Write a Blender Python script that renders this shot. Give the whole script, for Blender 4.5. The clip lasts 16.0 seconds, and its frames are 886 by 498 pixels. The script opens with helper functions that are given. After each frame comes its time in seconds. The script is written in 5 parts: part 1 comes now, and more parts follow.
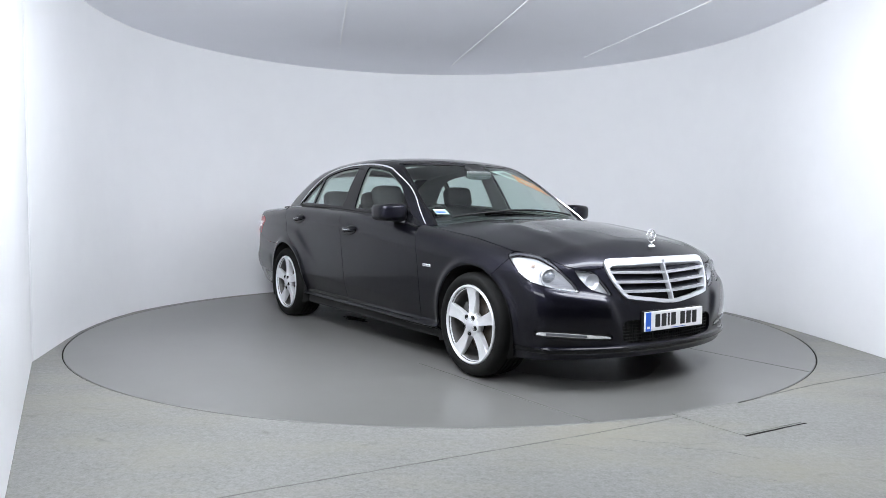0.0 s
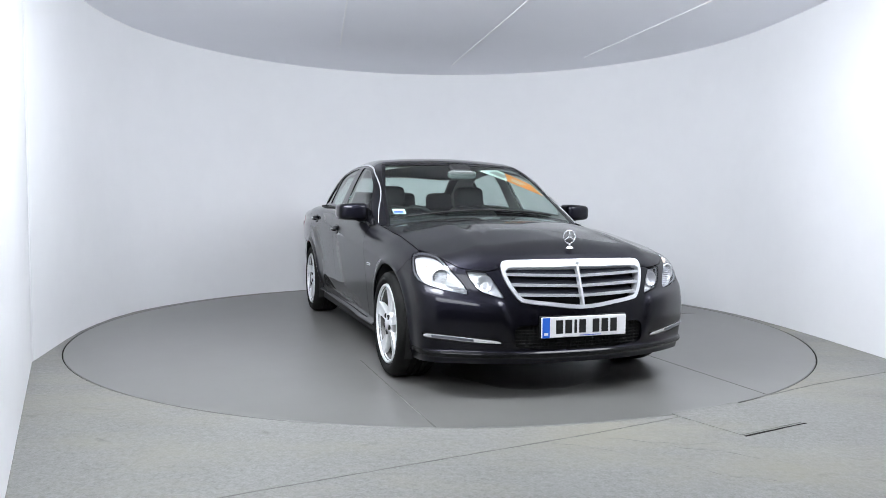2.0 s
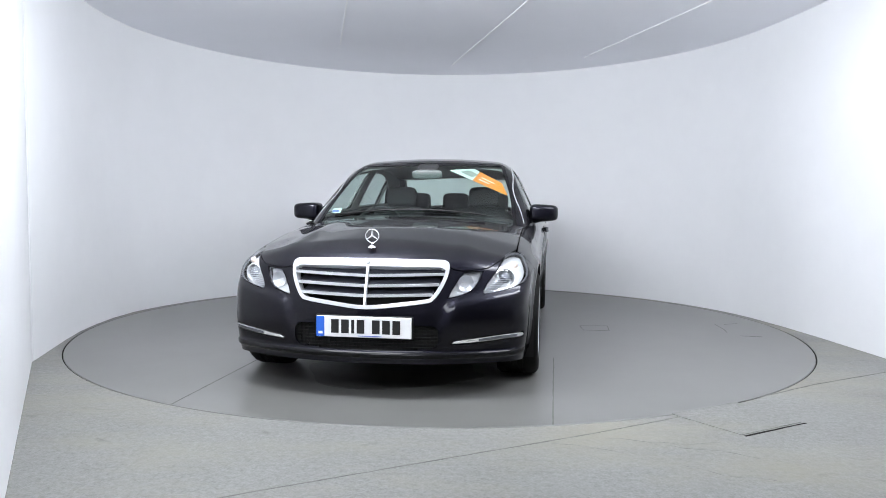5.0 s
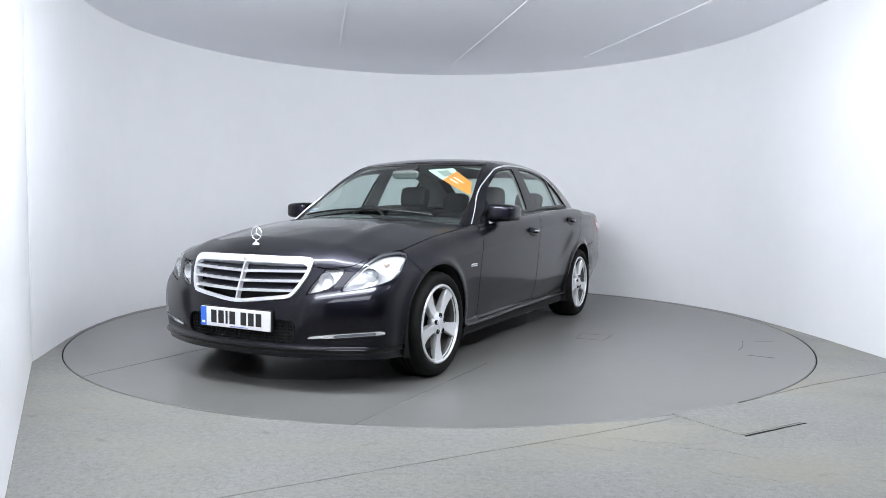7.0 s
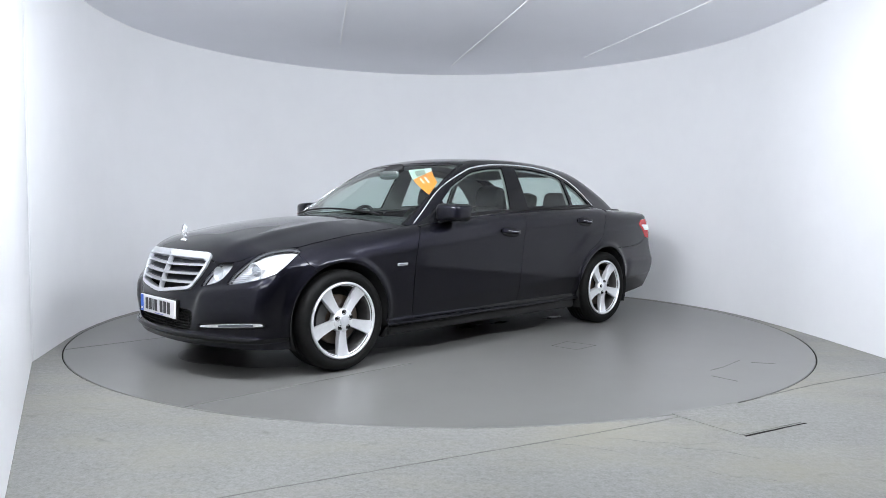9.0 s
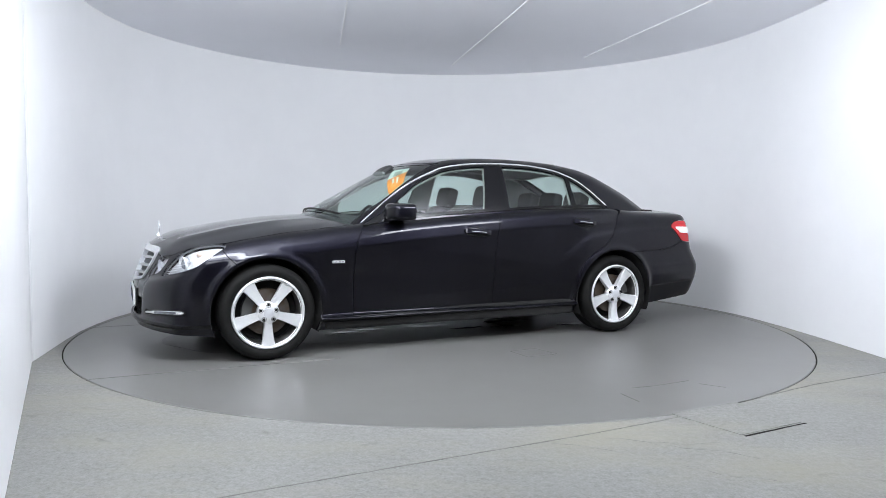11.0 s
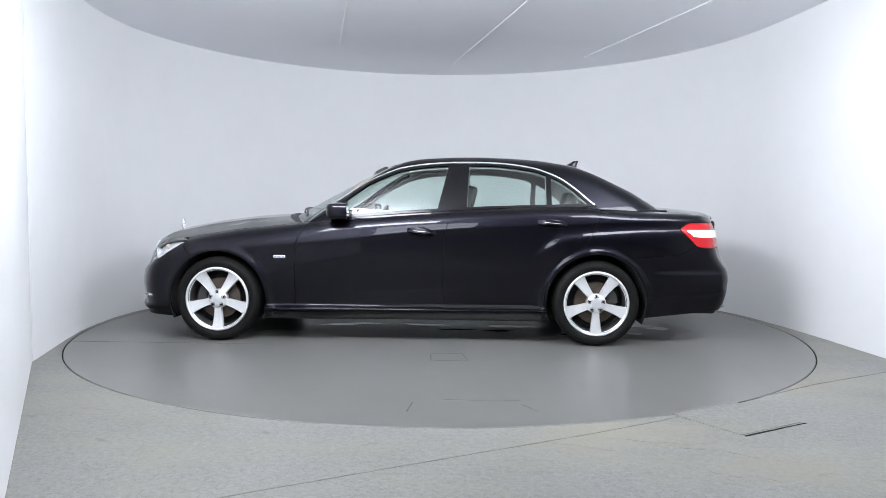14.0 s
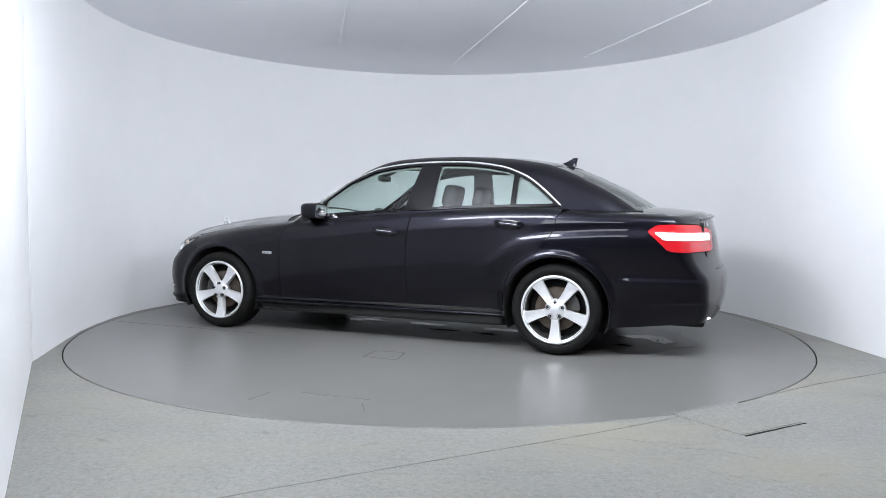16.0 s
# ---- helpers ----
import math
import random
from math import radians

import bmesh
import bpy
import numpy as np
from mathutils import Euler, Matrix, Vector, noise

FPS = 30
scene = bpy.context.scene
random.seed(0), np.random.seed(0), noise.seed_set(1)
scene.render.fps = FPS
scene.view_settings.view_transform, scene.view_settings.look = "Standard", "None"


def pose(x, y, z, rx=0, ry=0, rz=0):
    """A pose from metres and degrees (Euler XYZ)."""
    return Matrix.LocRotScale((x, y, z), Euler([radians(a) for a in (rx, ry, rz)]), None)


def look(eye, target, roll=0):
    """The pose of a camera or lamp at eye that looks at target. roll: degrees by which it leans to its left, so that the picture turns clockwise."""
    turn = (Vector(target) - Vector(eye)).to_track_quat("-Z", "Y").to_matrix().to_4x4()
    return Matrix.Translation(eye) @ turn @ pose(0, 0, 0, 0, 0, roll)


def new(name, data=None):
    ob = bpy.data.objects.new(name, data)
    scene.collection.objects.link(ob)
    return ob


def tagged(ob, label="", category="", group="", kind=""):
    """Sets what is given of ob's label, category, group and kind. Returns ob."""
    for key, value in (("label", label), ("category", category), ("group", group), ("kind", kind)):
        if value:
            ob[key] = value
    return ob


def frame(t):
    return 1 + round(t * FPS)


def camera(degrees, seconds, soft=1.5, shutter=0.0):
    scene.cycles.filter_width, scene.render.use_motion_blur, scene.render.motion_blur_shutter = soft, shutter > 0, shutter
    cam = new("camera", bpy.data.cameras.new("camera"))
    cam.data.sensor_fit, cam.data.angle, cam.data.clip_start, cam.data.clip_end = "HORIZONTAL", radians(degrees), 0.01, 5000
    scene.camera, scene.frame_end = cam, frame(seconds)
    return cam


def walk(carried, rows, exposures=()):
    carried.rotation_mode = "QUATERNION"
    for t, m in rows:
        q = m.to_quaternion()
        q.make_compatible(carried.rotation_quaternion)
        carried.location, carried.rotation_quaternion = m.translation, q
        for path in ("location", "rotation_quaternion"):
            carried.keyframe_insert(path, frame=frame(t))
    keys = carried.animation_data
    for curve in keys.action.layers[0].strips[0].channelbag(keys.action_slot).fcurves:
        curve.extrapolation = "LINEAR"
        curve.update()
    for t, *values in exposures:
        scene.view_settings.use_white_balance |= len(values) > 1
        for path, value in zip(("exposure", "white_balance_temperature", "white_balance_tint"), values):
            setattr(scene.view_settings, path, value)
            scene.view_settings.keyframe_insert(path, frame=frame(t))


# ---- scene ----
import collections

# The camera stands still on its tripod at the mouth of the photo booth; the table's centre is the origin.
cam = camera(63.32, 16.0, soft=0.8)
EYE = Vector((0.0, -6.261, 1.046))
VIEW = look(EYE, EYE + Vector((0.00282, 0.99819, -0.06013)), 0.47)
walk(cam, [(0.0, VIEW), (16.0, VIEW)], exposures=[(0.0, -0.14, 6500, 10), (16.0, -0.14, 6500, 10)])

TABLE_R = 2.933
CAR_OFF = (0.233, -0.027)
# heading of the car in degrees, time by time
HEADING = [(0.0, -55.45), (0.5, -57.85), (1.0, -61.5), (1.5, -65.97), (2.0, -70.7), (2.5, -75.4), (3.0, -80.15),
           (3.5, -84.85), (4.0, -89.6), (4.5, -94.28), (5.0, -98.96), (5.5, -103.64), (6.0, -108.33), (6.5, -113.02),
           (7.0, -117.75), (7.5, -122.42), (8.0, -127.08), (8.5, -131.75), (9.0, -136.43), (9.5, -141.1),
           (10.0, -145.78), (10.5, -150.46), (11.0, -155.13), (11.5, -159.8), (12.0, -164.42), (12.5, -169.03),
           (13.0, -173.55), (13.5, -177.98), (14.0, -182.45), (14.5, -187.05), (15.0, -191.75), (15.5, -196.52),
           (16.0, -201.39)]

# ---- light ----
world = bpy.data.worlds.new("world")
scene.world = world
world.use_nodes = True
world.node_tree.nodes["Background"].inputs[0].default_value = (0.55, 0.6, 0.7, 1)
world.node_tree.nodes["Background"].inputs[1].default_value = 0.05


# lamps out of view under the ceiling, two on both sides ahead of the camera, the last over it added as front fill: x,
# y, z, the place each looks at, width, depth, height, watts
LAMPS = [(-1.1, -3.0, 2.42, (0.8, 2.6, 1.25), 1.4, 0.6, 0.55, 82.0), (2.1, -2.9, 2.42, (-0.8, 2.6, 1.3), 1.6, 0.6, 0.55, 43.0),
         (-1.2, -5.2, 2.2, (-0.4, 0.5, 0.8), 2.4, 0.36, 0.95, 62.0)]
GLOW = 14.5
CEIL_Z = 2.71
BAND_TOP = 0.9


# ---- materials ----
def material(name, color, rough=0.5, metal=0.0, coat=0.0, coat_rough=0.03, ior=1.5, spec=0.5):
    m = bpy.data.materials.new(name)
    m.use_nodes = True
    b = m.node_tree.nodes["Principled BSDF"]
    b.inputs["Base Color"].default_value = (*color, 1)
    b.inputs["Roughness"].default_value = rough
    b.inputs["Metallic"].default_value = metal
    b.inputs["Coat Weight"].default_value = coat
    b.inputs["Coat Roughness"].default_value = coat_rough
    b.inputs["IOR"].default_value = ior
    b.inputs["Specular IOR Level"].default_value = spec
    return m


def bsdf(m):
    return m.node_tree.nodes["Principled BSDF"]


def add(m, kind, **values):
    n = m.node_tree.nodes.new(kind)
    for k, v in values.items():
        n.inputs[k.replace("_", " ")].default_value = v
    return n


def coords(m):
    return m.node_tree.nodes.new("ShaderNodeTexCoord").outputs["Object"]


def mottle(m, a, b, layers, socket="Base Color"):
    """Mixes two colours by noises of several scales: layers of (scale, weight, contrast)."""
    t = m.node_tree
    src = coords(m)
    total = None
    for scale, weight, contrast in layers:
        n = add(m, "ShaderNodeTexNoise", Scale=scale, Detail=4.0, Roughness=0.6)
        t.links.new(src, n.inputs["Vector"])
        r = t.nodes.new("ShaderNodeMapRange")
        r.inputs["From Min"].default_value, r.inputs["From Max"].default_value = 0.5 - contrast, 0.5 + contrast
        r.inputs["To Max"].default_value = weight
        t.links.new(n.outputs["Fac"], r.inputs["Value"])
        if total is None:
            total = r.outputs["Result"]
        else:
            s = t.nodes.new("ShaderNodeMath")
            s.operation = "ADD"
            t.links.new(total, s.inputs[0])
            t.links.new(r.outputs["Result"], s.inputs[1])
            total = s.outputs[0]
    if socket == "Base Color":
        mix = t.nodes.new("ShaderNodeMix")
        mix.data_type = "RGBA"
        mix.inputs["A"].default_value, mix.inputs["B"].default_value = (*a, 1), (*b, 1)
        t.links.new(total, mix.inputs["Factor"])
        t.links.new(mix.outputs["Result"], bsdf(m).inputs[socket])
    else:
        mix = t.nodes.new("ShaderNodeMapRange")
        mix.inputs["To Min"].default_value, mix.inputs["To Max"].default_value = a, b
        t.links.new(total, mix.inputs["Value"])
        t.links.new(mix.outputs["Result"], bsdf(m).inputs[socket])
    return m


def bump(m, scale, strength, distance=0.002, detail=3.0):
    t = m.node_tree
    n = add(m, "ShaderNodeTexNoise", Scale=scale, Detail=detail)
    t.links.new(coords(m), n.inputs["Vector"])
    b = add(m, "ShaderNodeBump", Strength=strength, Distance=distance)
    t.links.new(n.outputs["Fac"], b.inputs["Height"])
    t.links.new(b.outputs["Normal"], bsdf(m).inputs["Normal"])
    return m


WALL = bump(mottle(material("white_wall_paint", (0.8, 0.8, 0.8), 0.75), (0.82, 0.826, 0.834), (0.765, 0.77, 0.784),
                   [(0.7, 0.7, 0.25), (6.0, 0.3, 0.25)]), 35.0, 0.12, 0.003)
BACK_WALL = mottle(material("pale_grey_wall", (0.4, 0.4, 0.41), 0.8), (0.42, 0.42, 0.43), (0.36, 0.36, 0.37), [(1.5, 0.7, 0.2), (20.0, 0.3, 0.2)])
# for an added band out of view that only darkens reflections in the paintwork
REFLECTED_BAND = mottle(material("dark_wall", (0.1, 0.1, 0.105), 0.8), (0.11, 0.11, 0.115), (0.08, 0.08, 0.084), [(1.5, 0.7, 0.2), (20.0, 0.3, 0.2)])
CEILING = bump(mottle(material("ceiling_fabric", (0.8, 0.8, 0.82), 0.7), (0.90, 0.91, 0.96), (0.86, 0.87, 0.92),
                      [(0.8, 0.8, 0.25), (25.0, 0.2, 0.3)]), 60.0, 0.08, 0.002)
BEAD = material("ceiling_bead", (0.90, 0.905, 0.93), 0.4)
FLOOR = mottle(material("painted_concrete", (0.35, 0.35, 0.34), 0.5), (0.272, 0.271, 0.263), (0.138, 0.137, 0.127),
               [(0.9, 0.22, 0.25), (5.0, 0.15, 0.25), (38.0, 0.40, 0.15), (105.0, 0.45, 0.15)])
mottle(FLOOR, 0.42, 0.62, [(1.5, 0.6, 0.2), (40.0, 0.4, 0.3)], "Roughness")


def stain(m, color, scale, low, high, amount, stretch=(1, 1, 1)):
    """Lays patches of a second colour over a material's base colour."""
    t = m.node_tree
    grid = t.nodes.new("ShaderNodeMapping")
    grid.inputs["Scale"].default_value = stretch
    n = add(m, "ShaderNodeTexNoise", Scale=scale, Detail=6.0, Roughness=0.65)
    t.links.new(coords(m), grid.inputs["Vector"])
    t.links.new(grid.outputs["Vector"], n.inputs["Vector"])
    f = t.nodes.new("ShaderNodeMapRange")
    f.inputs["From Min"].default_value, f.inputs["From Max"].default_value, f.inputs["To Max"].default_value = low, high, amount
    t.links.new(n.outputs["Fac"], f.inputs["Value"])
    mix = t.nodes.new("ShaderNodeMix")
    mix.data_type = "RGBA"
    base = bsdf(m).inputs["Base Color"]
    t.links.new(base.links[0].from_socket, mix.inputs["A"])
    mix.inputs["B"].default_value = (*color, 1)
    t.links.new(f.outputs["Result"], mix.inputs["Factor"])
    t.links.new(mix.outputs["Result"], base)


stain(FLOOR, (0.235, 0.222, 0.175), 0.8, 0.48, 0.66, 0.7, (0.7, 1.6, 1))
stain(FLOOR, (0.09, 0.087, 0.078), 7.0, 0.62, 0.72, 0.6, (0.6, 1.2, 1))
stain(FLOOR, (0.05, 0.048, 0.042), 30.0, 0.70, 0.76, 0.7)
stain(FLOOR, (0.5, 0.5, 0.49), 60.0, 0.70, 0.76, 0.6)
bump(FLOOR, 220.0, 0.2, 0.002)
TABLE = mottle(material("smooth_grey_table_paint", (0.15, 0.15, 0.145), 0.31), (0.166, 0.165, 0.158), (0.130, 0.129, 0.122),
               [(0.6, 0.65, 0.25), (4.0, 0.35, 0.3)])
GAP = material("dark_joint", (0.012, 0.011, 0.009), 0.95, spec=0.1)
CRACK = mottle(material("worn_joint", (0.14, 0.135, 0.125), 0.7), (0.19, 0.187, 0.175), (0.11, 0.107, 0.10), [(9.0, 1.0, 0.15)])
SOFT_CRACK = mottle(material("filled_crack", (0.18, 0.175, 0.16), 0.7), (0.25, 0.247, 0.235), (0.15, 0.148, 0.138), [(14.0, 1.0, 0.12)])
TABLE_JOINT = mottle(material("worn_table_joint", (0.12, 0.12, 0.11), 0.6), (0.15, 0.15, 0.142), (0.10, 0.10, 0.093), [(9.0, 1.0, 0.15)])
# darker than the table paint: holds the car's underside shade as well as damp
DAMP_SHADE = mottle(material("damp_shade_paint", (0.07, 0.07, 0.065), 0.3), (0.085, 0.084, 0.08), (0.055, 0.054, 0.05), [(4.0, 0.7, 0.2), (30.0, 0.3, 0.2)])
WATER = mottle(material("wet_grey_paint", (0.2, 0.2, 0.2), 0.04, spec=0.6), (0.15, 0.152, 0.15), (0.19, 0.19, 0.19), [(5.0, 1.0, 0.2)])
PANEL_FRAME = material("white_panel_frame", (0.8, 0.8, 0.8), 0.4)


def diffuser(name, glow):
    m = material(name, (0.8, 0.8, 0.8))
    bsdf(m).inputs["Emission Color"].default_value = (0.90, 0.94, 1.0, 1)
    bsdf(m).inputs["Emission Strength"].default_value = glow
    return m


DIFFUSER = diffuser("lit_diffuser", GLOW)
DIM_DIFFUSER = diffuser("dim_lit_diffuser", GLOW * 0.25)


# ---- mesh helpers ----
def part(name, bm, mat, parent=None, label="", smooth=False):
    """Links a bmesh as one mesh object, under parent where one is given."""
    me = bpy.data.meshes.new(name)
    bm.to_mesh(me)
    bm.free()
    me.materials.append(mat)
    if smooth:
        me.shade_smooth()
    ob = new(name, me)
    if parent:
        ob.parent = parent
    if label:
        ob["label"] = label
    return ob


def box(bm, x0, x1, y0, y1, z0, z1, bevel=0.0, segs=2):
    made = bmesh.ops.create_cube(bm, size=1.0, matrix=Matrix.LocRotScale(
        ((x0 + x1) / 2, (y0 + y1) / 2, (z0 + z1) / 2), None, (abs(x1 - x0), abs(y1 - y0), abs(z1 - z0))))
    if bevel:
        edges = list({e for v in made["verts"] for e in v.link_edges})
        bmesh.ops.bevel(bm, geom=edges, offset=bevel, segments=segs, affect="EDGES", profile=0.5)
    return bm


def prism(bm, outline, z0, z1):
    """A plate of a plan outline between two heights."""
    lo = [bm.verts.new((x, y, z0)) for x, y in outline]
    hi = [bm.verts.new((x, y, z1)) for x, y in outline]
    bm.faces.new(hi)
    bm.faces.new(lo[::-1])
    n = len(outline)
    for i in range(n):
        bm.faces.new((lo[i], lo[(i + 1) % n], hi[(i + 1) % n], hi[i]))
    bmesh.ops.recalc_face_normals(bm, faces=bm.faces)
    return bm


def strip(bm, points, width, z0, z1, seed=0, wander=0.0):
    """A flat strip along a line in plan, with an edge that wanders a little."""
    rnd = random.Random(seed)
    pts = [Vector(p) for p in points]
    fine = []
    for a, b in zip(pts, pts[1:]):
        n = max(2, int((b - a).length / 0.06))
        fine += [a.lerp(b, i / n) for i in range(n)]
    fine.append(pts[-1])
    left, right = [], []
    for i, p in enumerate(fine):
        d = (fine[min(i + 1, len(fine) - 1)] - fine[max(i - 1, 0)]).normalized()
        nrm = Vector((-d.y, d.x))
        off = rnd.uniform(-wander, wander)
        w = width / 2 * (1 + rnd.uniform(-0.4, 0.4) * (wander > 0))
        left.append(p + nrm * (w + off))
        right.append(p + nrm * (off - w))
    return prism(bm, [tuple(p) for p in right] + [tuple(p) for p in left[::-1]], z0, z1)


# ---- the booth ----
def arc(r0, r1, a0, a1, n):
    return [((r0 + (r1 - r0) * i / n) * math.cos(radians(a0 + (a1 - a0) * i / n)),
             (r0 + (r1 - r0) * i / n) * math.sin(radians(a0 + (a1 - a0) * i / n))) for i in range(n + 1)]


def ribbon_wall(name, line, thick, label, mat=None, low=-0.05, high=CEIL_Z + 0.02):
    """An upright wall along a plan line; its inner face is the line, its thickness lies to the line's right."""
    pts = [Vector(p) for p in line]
    outer = []
    for i, p in enumerate(pts):
        d = (pts[min(i + 1, len(pts) - 1)] - pts[max(i - 1, 0)]).normalized()
        outer.append(p + Vector((d.y, -d.x)) * thick)
    bm = bmesh.new()
    rows = [[bm.verts.new((p.x, p.y, z)) for p in q] for q, z in ((pts, low), (pts, high), (outer, high), (outer, low))]
    for i in range(len(pts) - 1):
        for a, b in ((0, 1), (1, 2), (2, 3), (3, 0)):
            bm.faces.new((rows[a][i], rows[b][i], rows[b][i + 1], rows[a][i + 1]))
    for i in (0, -1):
        bm.faces.new([rows[k][i] for k in range(4)])
    bmesh.ops.recalc_face_normals(bm, faces=bm.faces)
    ob = part(name, bm, mat or WALL, smooth=True)
    ob.data.set_sharp_from_angle(angle=radians(35))
    return tagged(ob, label, "wall", kind="structure")


CURVE = ([(3.133, -1.52), (3.13, -1.3)] + [(3.085, -0.45), (3.045, 0.0)] + arc(3.02, 3.02, 6, 168, 108)
         + [(-2.985, 0.25), (-2.975, -0.1), (-2.935, -0.45), (-2.865, -0.8), (-2.775, -1.18), (-2.68, -1.58)])
ribbon_wall("wall_curved", CURVE, 0.12, "curved white painted wall sweeping round the turntable")
ribbon_wall("wall_side", [(-2.682, -1.585), (-1.31, -4.205)], 0.12, "flat bright white wall beside the turntable")
# out of view, and grey so that less light bounces from the right
ribbon_wall("wall_entry", [(3.16, -4.0), (3.134, -1.522)], 0.12, "unseen pale grey wall added to cut light from the right", BACK_WALL)
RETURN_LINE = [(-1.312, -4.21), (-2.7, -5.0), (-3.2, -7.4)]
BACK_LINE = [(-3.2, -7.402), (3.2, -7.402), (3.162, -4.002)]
# closing walls out of view; their dark lower band is added for the car's reflections
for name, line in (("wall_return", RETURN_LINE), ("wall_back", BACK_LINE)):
    ribbon_wall(name, line, 0.12, "plain pale grey wall behind the camera", BACK_WALL, BAND_TOP, CEIL_Z + 0.02)
    ribbon_wall(name + "_dado", line, 0.12, "unseen dark lower band added for reflections in the car", REFLECTED_BAND, -0.05, BAND_TOP)


def floor():
    bm = bmesh.new()
    n = 256
    rings = []
    for r, z in ((TABLE_R + 0.0075, -0.06), (TABLE_R + 0.0075, 0.0), (0, 0.0)):
        row = []
        for i in range(n):
            a = 2 * math.pi * i / n
            c, s = math.cos(a), math.sin(a)
            k = r if r else min(3.6 / max(abs(c), 1e-6), (8.0 if s < 0 else 3.6) / max(abs(s), 1e-6))
            row.append(bm.verts.new((k * c, k * s, z)))
        rings.append(row)
    for a, b in zip(rings, rings[1:]):
        for i in range(n):
            bm.faces.new((a[i], b[i], b[(i + 1) % n], a[(i + 1) % n]))
    bm.faces.new(rings[0])
    bmesh.ops.recalc_face_normals(bm, faces=bm.faces)
    return tagged(part("floor", bm, FLOOR), "worn grey painted concrete floor with fine speckle", "floor", kind="structure")


floor()
bm = prism(bmesh.new(), [(-3.6, -7.8), (3.6, -7.8), (3.6, 3.4), (-3.6, 3.4)], CEIL_Z, CEIL_Z + 0.1)
tagged(part("ceiling", bm, CEILING), "pale stretched fabric ceiling", "ceiling", kind="structure")
for a, b in (((-1.06, 1.3), (-0.50, -1.9)), ((0.115, 2.35), (1.02, -1.9)), ((1.58, 1.85), (2.55, -1.9))):
    tagged(part("ceiling_seam", strip(bmesh.new(), [a, b], 0.014, CEIL_Z - 0.008, CEIL_Z + 0.001), BEAD),
           "thin raised white seam in the fabric ceiling", "seam", kind="structure")

# joints and the steel cover beside the ring
tagged(part("floor_joint", strip(bmesh.new(), [(-0.95, -3.84), (0.06, -3.325), (0.69, -3.01), (1.21, -2.72)], 0.006, -0.01, 0.0015, 3, 0.002), CRACK),
       "thin dirty joint across the concrete floor", "floor joint", kind="structure")
tagged(part("floor_joint", strip(bmesh.new(), [(1.60, -2.45), (2.24, -2.035), (3.1, -1.58)], 0.006, -0.01, 0.0015, 4, 0.002), CRACK),
       "thin dirty joint across the concrete floor", "floor joint", kind="structure")
cover = [(1.205, -2.725)] + [(1.395, -3.005), (1.775, -2.80)] + [(1.60, -2.455)]
tagged(part("access_cover", prism(bmesh.new(), cover + arc(2.915, 2.915, -57.0, -66.1, 8), -0.004, 0.003), FLOOR),
       "flush painted cover plate at the turntable's edge", "cover", kind="structure")
# no recess here: a dark strip gives the slot's inner shade by colour
tagged(part("floor_slot", strip(bmesh.new(), [(1.405, -3.022), (1.765, -2.826), (1.79, -2.815)], 0.009, -0.02, 0.002, 5, 0.001), GAP),
       "short dark strip painting the shade of an open floor slot", "floor slot", kind="structure")
for i, pts in enumerate([[(0.46, -3.13), (0.60, -3.17), (0.80, -3.25)], [(0.75, -3.06), (1.0, -3.12), (1.25, -3.13)],
                         [(0.95, -3.14), (1.2, -3.22), (1.35, -3.31)], [(1.0, -3.4), (1.12, -3.5), (1.3, -3.56)]]):
    tagged(part("floor_crack", strip(bmesh.new(), pts, 0.004, -0.01, 0.0008, 10 + i, 0.016), SOFT_CRACK),
           "hairline crack in the concrete floor", "crack", kind="structure")


def rounded_line(points, n=3):
    """A closed smooth outline through points."""
    p = [Vector(q) for q in points]
    m, out = len(p), []
    for i in range(m):
        a, b, c, d = (p[(i + k) % m] for k in (-1, 0, 1, 2))
        out += [tuple(0.5 * (2 * b + (c - a) * t + (2 * a - 5 * b + 4 * c - d) * t * t + (3 * b - a - 3 * c + d) * t ** 3)) for t in (j / n for j in range(n))]
    return out


